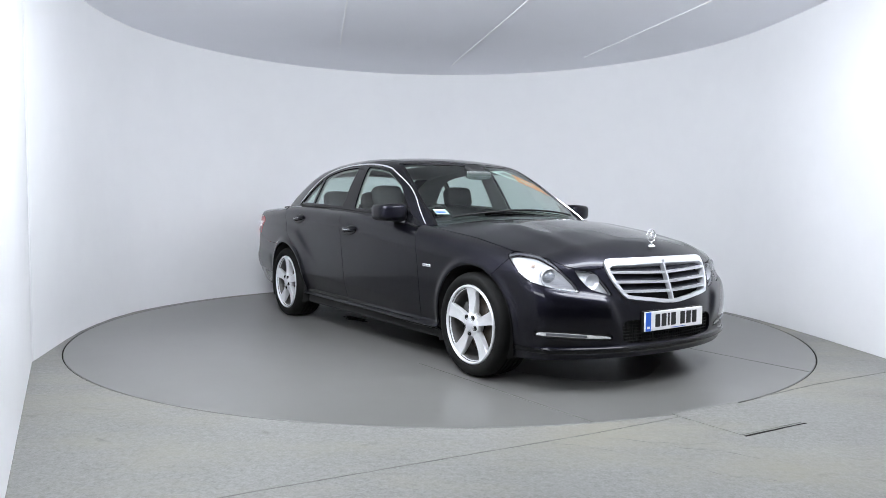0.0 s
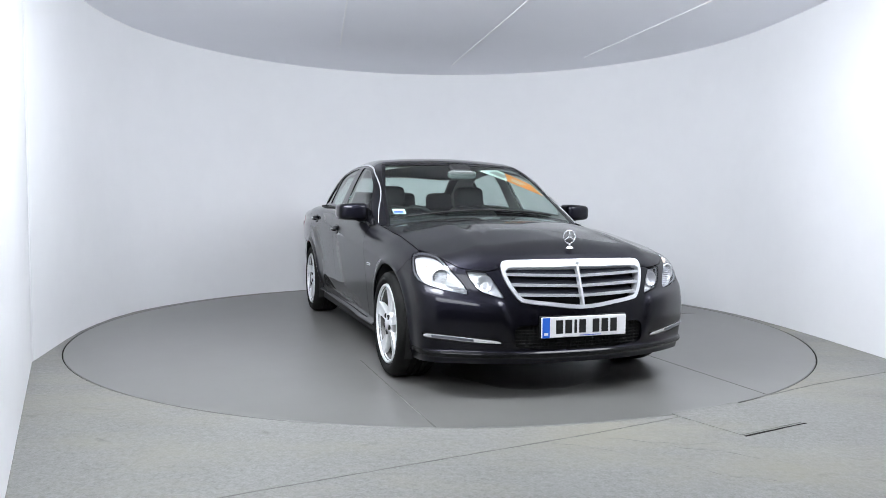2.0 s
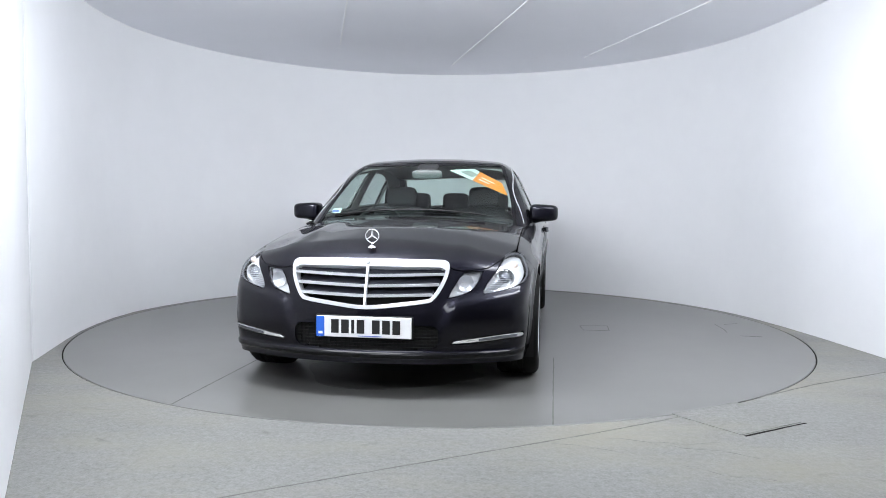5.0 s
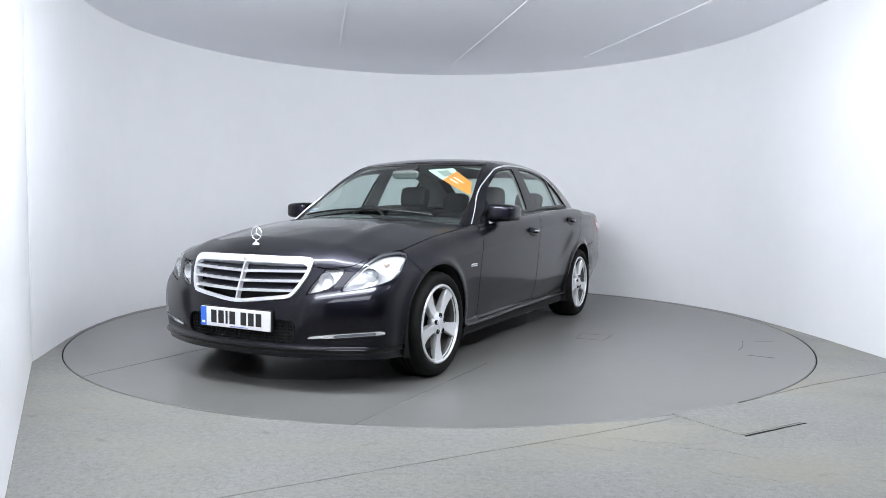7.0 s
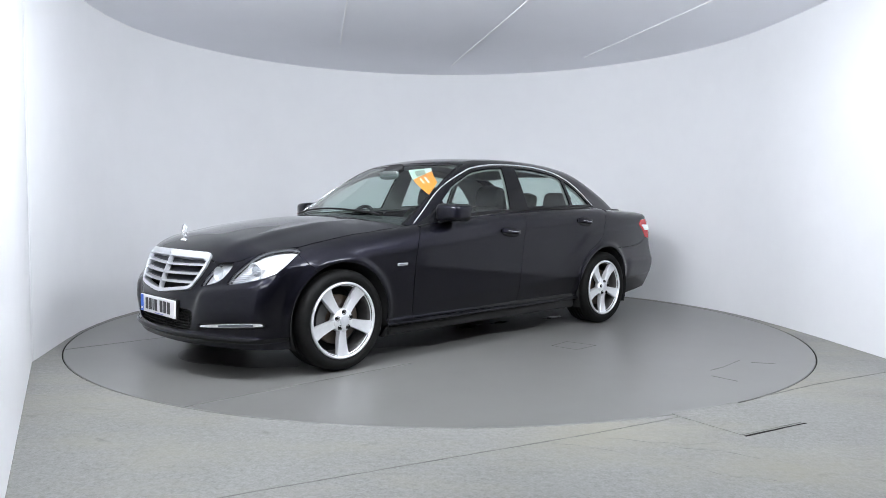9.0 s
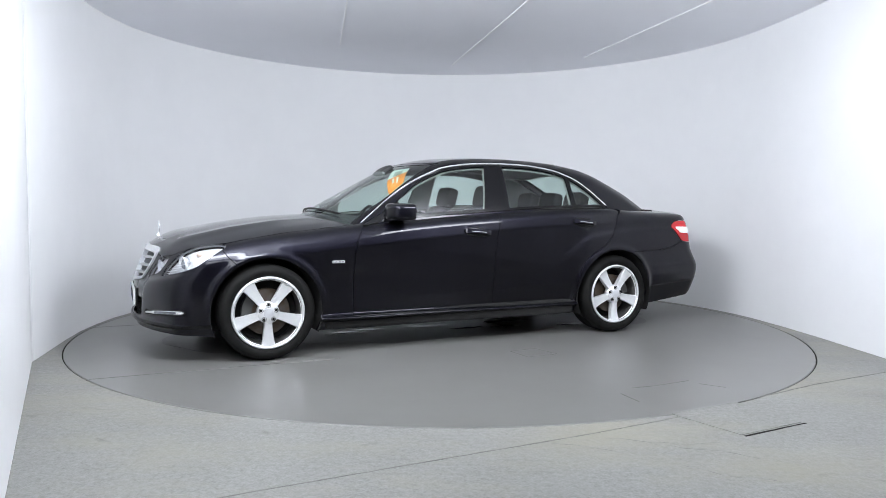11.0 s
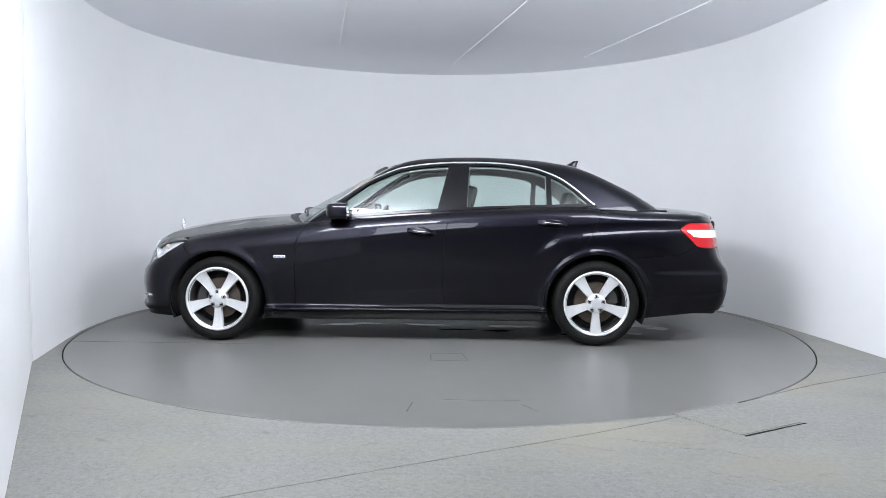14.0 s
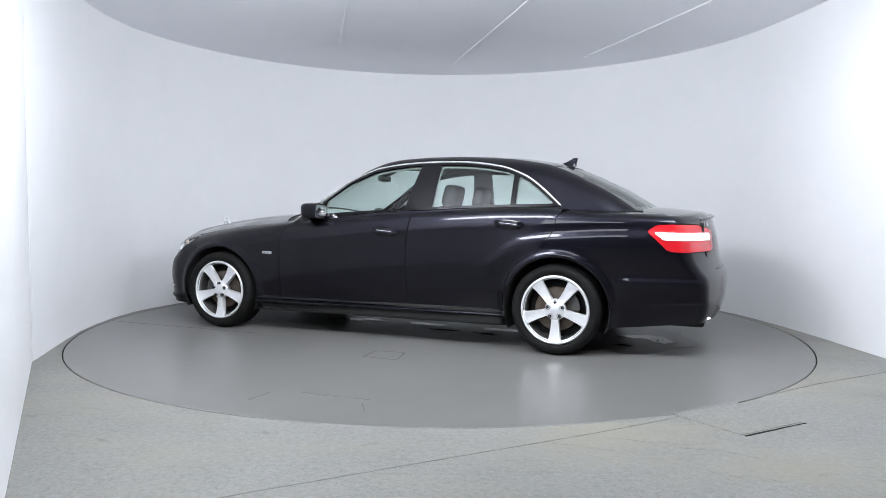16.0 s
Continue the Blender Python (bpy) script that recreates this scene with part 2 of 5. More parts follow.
def turntable():
    root = new("turntable")
    n = 256
    bm = bmesh.new()
    prof = [(TABLE_R - 0.006, -0.045), (TABLE_R - 0.003, -0.004), (TABLE_R - 0.007, 0.0)]
    rows = [[bm.verts.new((r * math.cos(2 * math.pi * i / n), r * math.sin(2 * math.pi * i / n), z)) for i in range(n)] for r, z in prof]
    for a, b in zip(rows, rows[1:]):
        for i in range(n):
            bm.faces.new((a[i], a[(i + 1) % n], b[(i + 1) % n], b[i]))
    bm.faces.new(rows[0][::-1])
    outer = rows[-1]
    for r in (2.4, 1.9, 1.4, 0.9, 0.4):
        row = [bm.verts.new((r * math.cos(2 * math.pi * i / n), r * math.sin(2 * math.pi * i / n), 0.0)) for i in range(n)]
        for i in range(n):
            bm.faces.new((outer[i], outer[(i + 1) % n], row[(i + 1) % n], row[i]))
        outer = row
    hub = bm.verts.new((0, 0, 0))
    for i in range(n):
        bm.faces.new((outer[i], outer[(i + 1) % n], hub))
    part("disc", bm, TABLE, root)
    for i, (pts, w) in enumerate([([(1.2, 0.985), (2.75, 0.985)], 0.007), ([(1.2, -0.99), (2.75, -0.985)], 0.007),
                                  ([(0.0, 1.45), (0.015, 1.235)], 0.006), ([(0.015, 1.235), (-0.206, 1.21)], 0.005),
                                  ([(-0.206, 1.21), (-0.25, 1.45)], 0.006), ([(0.0, 1.45), (-0.25, 1.45)], 0.004),
                                  ([(0.054, 2.67), (0.037, 2.50)], 0.007), ([(-0.1, 2.425), (-0.26, 2.437), (-0.54, 2.417)], 0.006),
                                  ([(-0.54, 2.5), (-0.62, 2.63)], 0.006)]):
        part("joint", strip(bmesh.new(), pts, w, -0.006, 0.0013, 30 + i, 0.0012), TABLE_JOINT, root, "thin worn joint")
    rnd = random.Random(8)
    for cx, cy, rx, ry in ((-1.72, -0.12, 0.20, 0.12), (-1.88, 0.02, 0.10, 0.09), (-1.62, 0.30, 0.07, 0.04), (0.12, 0.0, 0.24, 0.05), (-0.62, 0.02, 0.26, 0.06), (0.68, -0.03, 0.14, 0.04), (-0.5, 0.25, 0.12, 0.04),
                           (-1.1, 0.38, 0.16, 0.04), (0.88, 0.05, 0.16, 0.05), (-0.69, -0.48, 0.2, 0.06), (-0.15, 0.22, 0.15, 0.03)):
        wob = [rnd.uniform(0.55, 1.25) for _ in range(18)]
        pts = [(cx + rx * wob[i] * math.cos(i * math.pi / 9), cy + ry * wob[i] * math.sin(i * math.pi / 9)) for i in range(18)]
        part("water_patch", prism(bmesh.new(), rounded_line(pts), -0.002, 0.0016), WATER, root, "thin wet patch")
    # wide dark sheets that paint the shade beneath the car onto the table
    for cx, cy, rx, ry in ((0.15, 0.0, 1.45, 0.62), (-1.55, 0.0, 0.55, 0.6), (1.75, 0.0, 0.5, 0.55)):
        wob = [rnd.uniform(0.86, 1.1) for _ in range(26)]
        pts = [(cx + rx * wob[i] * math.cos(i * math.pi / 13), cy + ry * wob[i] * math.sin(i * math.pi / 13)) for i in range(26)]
        part("damp_patch", prism(bmesh.new(), rounded_line(pts), -0.002, 0.0008 + 0.0002 * (cx > 1) - 0.0002 * (cx < 0)), DAMP_SHADE, root, "dark damp patch that also paints the shade under the car")
    return tagged(root, "grey painted round turntable set flush in the floor", "turntable")


TURNTABLE = turntable()
# near-black strip set in the open gap, its colour standing for the shade inside
bm = bmesh.new()
rows = [[bm.verts.new((r * math.cos(2 * math.pi * i / 256), r * math.sin(2 * math.pi * i / 256), z)) for i in range(256)]
        for r, z in ((TABLE_R - 0.0015, -0.03), (TABLE_R - 0.0015, -0.0045), (TABLE_R + 0.007, -0.0045), (TABLE_R + 0.007, -0.03))]
for a, b in zip(rows, rows[1:]):
    for i in range(256):
        bm.faces.new((a[i], a[(i + 1) % 256], b[(i + 1) % 256], b[i]))
bmesh.ops.recalc_face_normals(bm, faces=bm.faces)
tagged(part("ring_joint", bm, GAP), "dark strip painting the shade in the gap round the turntable", "floor joint", kind="structure")


def hanging_light(x, y, z, aim, sx, sy, tall, watts):
    """A glowing box under the ceiling, open to all sides, with its main beam towards the table."""
    root = new("hanging_light")
    root.location = (x, y, z)
    yaw = math.atan2(aim[1] - y, aim[0] - x) - math.pi / 2
    turn = Matrix.Rotation(yaw, 4, "Z")
    part("diffuser", box(bmesh.new(), -sx / 2, sx / 2, -sy / 2, sy / 2, -0.06, 0.06, 0.02), DIM_DIFFUSER if tall > 0.8 else DIFFUSER, root).matrix_local = turn
    for q in (-1, 1):
        bm = bmesh.new()
        box(bm, q * sx / 2 - 0.012 + q * 0.012, q * sx / 2 + 0.012 + q * 0.012, -sy / 2 - 0.02, sy / 2 + 0.02, -0.07, 0.07, 0.004, 1)
        part("end_cap", bm, PANEL_FRAME, root).matrix_local = turn
    for px, py in ((-1, -1), (-1, 1), (1, -1), (1, 1)):
        part("wire", box(bmesh.new(), px * sx / 2 - 0.003 + px * 0.012, px * sx / 2 + 0.003 + px * 0.012, py * sy * 0.4 - 0.003, py * sy * 0.4 + 0.003, 0.07, CEIL_Z - z), PANEL_FRAME, root).matrix_local = turn
    lamp = bpy.data.lights.new("beam", "AREA")
    lamp.shape, lamp.size, lamp.size_y, lamp.energy, lamp.color = "RECTANGLE", sx, tall, watts, (0.895, 0.94, 1.0)
    new("beam", lamp).matrix_world = look((x, y, z), aim) @ pose(0, 0, -sy / 2 - 0.06)
    return tagged(root, "unseen glowing white box lamp hung below the ceiling", "ceiling light", "hanging lamps")


for row in LAMPS:
    hanging_light(*row)


# ---- the car's skin as one implicit form: positive inside; x forward, y to its left, z up, origin between the axles ----
def curve(points, blur=0.05):
    """A smooth function through about these (x, y) points."""
    p = sorted(points)
    xs = np.array([a for a, _ in p])
    ys = np.array([b for _, b in p])
    step = 0.005
    grid = np.arange(xs[0] - 0.6, xs[-1] + 0.6, step)
    lo = ys[0] + (ys[1] - ys[0]) / (xs[1] - xs[0]) * (np.minimum(grid, xs[0]) - xs[0])
    hi = (ys[-1] - ys[-2]) / (xs[-1] - xs[-2]) * (np.maximum(grid, xs[-1]) - xs[-1])
    v = np.where(grid < xs[0], lo, np.interp(grid, xs, ys) + np.where(grid > xs[-1], hi, 0))
    k = np.exp(-0.5 * (np.arange(-60, 61) * step / blur) ** 2)
    k /= k.sum()
    v = np.convolve(np.pad(v, 60, mode="edge"), k, "valid")
    return lambda q: np.interp(q, grid, v)


def smin(a, b, k):
    return np.minimum(a, b) - np.maximum(k - np.abs(a - b), 0) ** 2 / (4 * k)


def soft(v):
    return 1 / (1 + np.exp(-np.clip(v, -40, 40)))


HOOD_Z = curve([(2.5, 0.60), (2.27, 0.725), (2.138, 0.793), (1.941, 0.851), (1.645, 0.908), (1.30, 0.953), (1.0, 0.972), (0.6, 0.985),
                (0.0, 1.02), (-1.0, 1.06), (-1.9, 1.055), (-2.1, 1.047), (-2.308, 1.026), (-2.5, 1.003), (-2.7, 0.98)], 0.04)
HOOD_DROP = curve([(2.3, 0.10), (1.9, 0.112), (1.6, 0.100), (1.3, 0.090), (1.1, 0.085), (0.85, 0.068), (0.6, 0.050), (0.3, 0.042), (-0.3, 0.032),
                   (-1.4, 0.018), (-1.7, 0.038), (-2.0, 0.045), (-2.5, 0.04)], 0.05)
PLAN = curve([(2.3, 0.80), (1.9, 0.870), (1.6, 0.898), (1.437, 0.906), (0.9, 0.916), (0.2, 0.923), (-0.6, 0.923), (-1.2, 0.920),
              (-1.5, 0.915), (-1.9, 0.892), (-2.3, 0.845), (-2.6, 0.79)], 0.12)
CREASE = curve([(2.0, 0.66), (1.4, 0.70), (1.04, 0.725), (0.7, 0.760), (0.32, 0.795), (0.0, 0.830), (-0.52, 0.873), (-0.987, 0.898),
                (-1.35, 0.910), (-1.62, 0.924), (-2.2, 0.95)], 0.08)
HAUNCH = curve([(-1.0, 0.79), (-1.161, 0.815), (-1.373, 0.842), (-1.586, 0.857), (-1.756, 0.868), (-2.3, 0.88)], 0.04)
LOWER_LINE = curve([(0.9, 0.362), (0.45, 0.385), (-0.46, 0.418), (-1.19, 0.441), (-1.4, 0.45)], 0.05)
NOSE = curve([(0.1, 2.17), (0.16, 2.215), (0.21, 2.230), (0.30, 2.241), (0.42, 2.235), (0.50, 2.226), (0.56, 2.208), (0.62, 2.185),
              (0.72, 2.143), (0.78, 2.10), (0.85, 2.0), (0.95, 1.8)], 0.02)
TAIL = curve([(0.1, -2.38), (0.2, -2.46), (0.3, -2.525), (0.40, -2.553), (0.5, -2.562), (0.57, -2.556), (0.62, -2.530), (0.68, -2.508),
              (0.85, -2.478), (0.93, -2.455), (0.99, -2.44), (1.02, -2.42), (1.1, -2.3)], 0.014)
TAIL_BOW = curve([(0.1, 0.225), (0.55, 0.225), (0.68, 0.29), (1.1, 0.34)], 0.03)
CABIN_Z = curve([(1.3, 0.79), (0.98, 0.966), (0.782, 1.077), (0.659, 1.140), (0.413, 1.274), (0.25, 1.352), (0.168, 1.387), (0.05, 1.421),
                 (-0.078, 1.441), (-0.323, 1.454), (-0.569, 1.456), (-0.816, 1.448), (-1.062, 1.430), (-1.31, 1.392), (-1.45, 1.350),
                 (-1.56, 1.304), (-1.807, 1.190), (-1.933, 1.116), (-2.058, 1.040), (-2.3, 0.90)], 0.035)
CABIN_BOW = curve([(-2.1, -0.22), (-1.3, -0.12), (-0.6, 0.0), (0.0, 0.08), (0.4, 0.25), (0.9, 0.36)], 0.1)
CABIN_Y = curve([(1.0, 0.80), (0.75, 0.832), (0.3, 0.845), (-0.3, 0.846), (-0.9, 0.835), (-1.3, 0.812), (-1.6, 0.775), (-2.1, 0.69)], 0.1)
LEAN = curve([(0.85, -0.02), (0.95, 0.0), (1.05, 0.036), (1.15, 0.082), (1.25, 0.132), (1.35, 0.192), (1.42, 0.245), (1.5, 0.32)], 0.03)
AXLE_F, AXLE_R, HUB_Z, ARCH_R = 1.437, -1.437, 0.322, 0.368


def arch(p, x0, r=ARCH_R):
    """Distance outside a wheel opening, which is a little flattened at the foot."""
    return np.hypot(p[..., 0] - x0, p[..., 2] - HUB_Z) - r


def lower_terms(p):
    x, y, z = p[..., 0], np.abs(p[..., 1]), p[..., 2]
    top = (HOOD_Z(x) - HOOD_DROP(x) * (y / 0.75) ** 2.2 + 0.010 * np.exp(-((y - 0.52 + 0.10 * (2.0 - x)) / 0.07) ** 2) * soft((x - 1.25) / 0.15) - z) * 0.97
    s = z - CREASE(x)
    up = 0.007 * np.logaddexp(0, s / 0.007)
    mid = soft((x + 1.02) / 0.06)
    o = -0.19 * up - 0.2 * up * up - 0.005 * soft(-s / 0.008) - mid * (0.055 * np.maximum(-s, 0) + 0.08 * np.maximum(0, 0.74 - z) ** 2) - (1 - mid) * 0.10 * np.maximum(0, -s - 0.15) ** 2
    o = o * soft((1.2 - x) / 0.12) + np.where(s > 0, -0.19 * s - 0.4 * s * s, -0.02 * s * s) * soft((x - 1.2) / 0.12)
    tuck = 0.005 * np.logaddexp(0, (LOWER_LINE(x) - z) / 0.005)
    o -= 0.17 * tuck * soft((0.50 - x) / 0.10) + 0.45 * np.maximum(0.42 - z, 0) ** 2 * soft((np.abs(x) - 0.9) / 0.1)
    o += 0.050 * np.exp(-((z - 0.255) / 0.018) ** 2) * soft((x + 1.1) / 0.03) * soft((1.1 - x) / 0.03)
    o += 0.017 * soft((HAUNCH(x) - z) / 0.011) * soft((-1.13 - x + 1.2 * np.maximum(0.80 - z, 0)) / 0.022) * soft((z - 0.66) / 0.05)
    o += 0.012 * soft((0.557 - z) / 0.008) * soft((-1.87 - x) / 0.02) * soft((z - 0.36) / 0.05)
    o -= 0.006 * soft((0.385 - 0.06 * (x + 2.1) - z) / 0.003) * soft((-1.80 - x) / 0.02)
    for x0, amp in ((AXLE_F, 0.012), (AXLE_R, 0.016)):
        rho = arch(p, x0, 0)
        o += amp * np.exp(-((rho - 0.382) / 0.030) ** 2) * soft((z - 0.25) / 0.03)
    side = PLAN(x) + o - y
    front = (NOSE(z) - 0.384 * y ** 2.355 - x) * 0.92
    ledge = 0.528 + 0.16 * (y - 0.45)
    lip = 0.018 * np.exp(-((z - 0.245) / 0.016) ** 2) + 0.026 * soft((ledge - z) / 0.011) * soft((y - 0.455 + 0.33 * (0.5 - z)) / 0.014) * soft((z - 0.36) / 0.035)
    front = front + lip * soft((x - 1.8) / 0.05)
    back = (x - TAIL(z) - TAIL_BOW(z) * y ** 2.6) * 0.95
    return top, side, front, back, z - 0.165


def lower(p):
    top, side, front, back, bottom = lower_terms(p)
    f = smin(top, side, 0.065 + 0.03 * soft((p[..., 0] - 0.75) / 0.12) * soft((2.0 - p[..., 0]) / 0.08))
    f = smin(f, front, 0.07)
    f = smin(f, back, 0.06)
    return smin(f, bottom, 0.03)


def cabin_terms(p):
    x, y, z = p[..., 0], np.abs(p[..., 1]), p[..., 2]
    xe = x + CABIN_BOW(x) * y * y
    slope = (CABIN_Z(xe + 0.01) - CABIN_Z(xe - 0.01)) / 0.02
    roof = (CABIN_Z(xe) - 0.09 * y * y - z) / np.sqrt(1 + slope ** 2)
    side = (CABIN_Y(x) - LEAN(z) - y) * 0.93
    return roof, side


def cabin(p):
    roof, side = cabin_terms(p)
    return smin(smin(roof, side, 0.085), p[..., 2] - 0.7, 0.02)


def skin(p):
    a, b = lower(p), cabin(p)
    return -smin(-a, -b, 0.012)


def gradient(fn, p, e=0.0015):
    g = np.stack([fn(p + d) - fn(p - d) for d in np.eye(3) * e], -1)
    return g / np.maximum(np.linalg.norm(g, axis=-1, keepdims=True), 1e-9)


def onto(fn, p, n=3):
    """Moves points along the gradient onto the form."""
    for _ in range(n):
        e = 0.001
        g = np.stack([(fn(p + d) - fn(p - d)) / (2 * e) for d in np.eye(3) * e], -1)
        p = p - (fn(p) / np.maximum((g * g).sum(-1), 0.05))[..., None] * g
    return p


def meet(fn, start, way, near, far, n=26):
    """Where rays from inside leave the form."""
    a, b = np.full(start.shape[:-1], near), np.full(start.shape[:-1], far)
    for _ in range(n):
        m = (a + b) / 2
        inside = fn(start + m[..., None] * way) > 0
        a, b = np.where(inside, m, a), np.where(inside, b, m)
    return start + a[..., None] * way


# ---- car materials ----
def paint_material():
    m = material("black_metallic_paint", (0.012, 0.012, 0.018), 0.42, 1.0, 1.0, 0.012)
    bsdf(m).inputs["Coat IOR"].default_value = 1.34
    t = m.node_tree
    v = add(m, "ShaderNodeTexVoronoi", Scale=900.0)
    t.links.new(coords(m), v.inputs["Vector"])
    r = t.nodes.new("ShaderNodeMix")
    r.data_type = "RGBA"
    r.inputs["A"].default_value, r.inputs["B"].default_value = (0.0045, 0.0044, 0.0072, 1), (0.0135, 0.0131, 0.0215, 1)
    t.links.new(v.outputs["Color"], r.inputs["Factor"])
    t.links.new(r.outputs["Result"], bsdf(m).inputs["Base Color"])
    return m


def pane_material(name, tint, ior=1.5):
    m = bpy.data.materials.new(name)
    m.use_nodes = True
    t = m.node_tree
    t.nodes.remove(bsdf(m))
    clear, gloss, mix, facing, power, share = (t.nodes.new("ShaderNode" + k) for k in ("BsdfTransparent", "BsdfGlossy", "MixShader", "LayerWeight", "Math", "MapRange"))
    clear.inputs["Color"].default_value = (*tint, 1)
    gloss.inputs["Roughness"].default_value = 0.01
    base = ((ior - 1) / (ior + 1)) ** 2 * 1.8
    facing.inputs["Blend"].default_value = 0.5
    power.operation = "POWER"
    power.inputs[1].default_value = 5.0
    share.inputs["To Min"].default_value = base
    t.links.new(facing.outputs["Facing"], power.inputs[0])
    t.links.new(power.outputs[0], share.inputs["Value"])
    t.links.new(share.outputs["Result"], mix.inputs[0])
    t.links.new(clear.outputs[0], mix.inputs[1])
    t.links.new(gloss.outputs[0], mix.inputs[2])
    t.links.new(mix.outputs[0], t.nodes["Material Output"].inputs["Surface"])
    return m


PAINT = paint_material()
GLASS = pane_material("green_tinted_glass", (0.80, 0.90, 0.865))
LAMP_GLASS = pane_material("clear_lamp_cover", (0.93, 0.94, 0.95))
BLACK = mottle(material("black_plastic", (0.006, 0.006, 0.006), 0.45, spec=0.3), (0.005, 0.005, 0.005), (0.01, 0.01, 0.01), [(30.0, 1.0, 0.2)])
GLOSS_BLACK = material("gloss_black_trim", (0.004, 0.004, 0.005), 0.12, 0.0, 0.0, spec=0.25)
DARK = material("dark_void", (0.006, 0.006, 0.006), 0.9)
CHROME = material("chrome", (0.90, 0.91, 0.93), 0.16, 0.75)
SATIN = material("satin_silver", (0.66, 0.67, 0.70), 0.30, 0.55)
BLADE = material("grey_grille_blade", (0.16, 0.165, 0.19), 0.35, 0.7)
GRILLE_BLADE = material("dark_grille_blade", (0.045, 0.046, 0.06), 0.35, 0.4)
MIRROR_SHELL = material("grey_mirror_glass", (0.13, 0.145, 0.14), 0.25)
ALLOY = mottle(material("silver_alloy", (0.74, 0.75, 0.76), 0.32, 0.5, 0.4, 0.1), (0.78, 0.79, 0.805), (0.70, 0.71, 0.725), [(8.0, 0.6, 0.2), (60.0, 0.4, 0.2)])
TYRE = bump(mottle(material("tyre_rubber", (0.005, 0.005, 0.005), 0.7, spec=0.15), (0.0035, 0.0035, 0.0035), (0.008, 0.008, 0.0075), [(12.0, 0.7, 0.2), (90.0, 0.3, 0.2)]), 70.0, 0.2, 0.001)
# dark grey instead of alloy: the shade behind the spokes is in this colour
SHADED_BARREL = mottle(material("shaded_barrel_grey", (0.10, 0.10, 0.10), 0.5, 0.5), (0.11, 0.11, 0.11), (0.06, 0.055, 0.05), [(12.0, 1.0, 0.2)])
DISC = mottle(material("brake_disc_steel", (0.10, 0.09, 0.08), 0.5, 0.6), (0.11, 0.10, 0.095), (0.07, 0.045, 0.025), [(14.0, 1.0, 0.2)])
CALIPER = material("grey_caliper", (0.08, 0.08, 0.08), 0.5, 0.5)
LEATHER = bump(mottle(material("black_upholstery", (0.014, 0.014, 0.015), 0.6, spec=0.3), (0.011, 0.011, 0.012), (0.02, 0.02, 0.021), [(6.0, 0.6, 0.2), (80.0, 0.4, 0.2)]), 160.0, 0.2, 0.001)
DASH = bump(material("dark_dashboard", (0.022, 0.022, 0.023), 0.6), 200.0, 0.2, 0.001)
LINER = mottle(material("pale_headlining", (0.33, 0.33, 0.31), 0.9), (0.34, 0.34, 0.325), (0.29, 0.29, 0.275), [(9.0, 1.0, 0.2)])
REFLECTOR = bump(material("lamp_reflector", (0.86, 0.87, 0.89), 0.22, 0.42), 55.0, 0.6, 0.006, 1.0)
WHITE_PLASTIC = material("white_lamp_plastic", (0.82, 0.83, 0.85), 0.25)
LENS = material("projector_lens", (0.30, 0.32, 0.35), 0.06, 0.2, 1.0)
AMBER = material("amber_bulb", (0.8, 0.64, 0.55), 0.3)
RED = material("red_lamp_body", (0.50, 0.010, 0.016), 0.18, 0.0, 0.5)
PLATE_WHITE = mottle(material("plate_white", (0.80, 0.80, 0.80), 0.35), (0.82, 0.82, 0.82), (0.77, 0.77, 0.77), [(20.0, 1.0, 0.2)])
PLATE_BLUE = material("plate_blue", (0.02, 0.13, 0.62), 0.35)
PLATE_BLACK = material("plate_black", (0.012, 0.012, 0.012), 0.4)
STICK_WHITE = material("sticker_white", (0.70, 0.80, 0.74), 0.5)
STICK_ORANGE = material("sticker_orange", (0.85, 0.27, 0.035), 0.5)
STICK_GREY = material("sticker_print", (0.30, 0.33, 0.30), 0.5)
GREY_PRINT = material("grey_print", (0.12, 0.12, 0.13), 0.5)
BLUE_PRINT = material("blue_print", (0.06, 0.13, 0.5), 0.5)


# ---- panels cut from the skin ----
def inside(poly, u, v):
    """Signed distance to a closed outline in two coordinates, positive inside."""
    a = np.array(poly, float)
    b = np.roll(a, -1, 0)
    p = np.stack([u, v], -1)
    best = np.full(u.shape, 1e9)
    odd = np.zeros(u.shape, bool)
    for (ax, ay), (bx, by) in zip(a, b):
        e = np.array([bx - ax, by - ay])
        w = p - (ax, ay)
        k = np.clip((w @ e) / max(e @ e, 1e-12), 0, 1)
        d = w - k[..., None] * e
        best = np.minimum(best, (d * d).sum(-1))
        cond = (ay > v) != (by > v)
        with np.errstate(divide="ignore", invalid="ignore"):
            xi = ax + (v - ay) * (bx - ax) / (by - ay if by != ay else 1e-12)
        odd ^= cond & (u < xi)
    return np.where(odd, 1, -1) * np.sqrt(best)


def rounded(points, n=6, closed=True):
    """A Catmull-Rom curve through an outline."""
    p = [np.array(q, float) for q in points]
    m = len(p)
    out = []
    for i in range(m if closed else m - 1):
        a, b, c, d = (p[(i + k) % m] if closed else p[min(max(i + k, 0), m - 1)] for k in (-1, 0, 1, 2))
        for j in range(n):
            t = j / n
            out.append(0.5 * (2 * b + (c - a) * t + (2 * a - 5 * b + 4 * c - d) * t * t + (3 * b - a - 3 * c + d) * t ** 3))
    if not closed:
        out.append(p[-1])
    return [tuple(q) for q in out]


NOSE_X, TAIL_X, ARC = 1.3, -1.5, 0.89


def nose_u(p):
    return np.arctan2(np.abs(p[..., 1]), p[..., 0] - NOSE_X) * ARC


def tail_u(p):
    return np.arctan2(np.abs(p[..., 1]), TAIL_X - p[..., 0]) * ARC


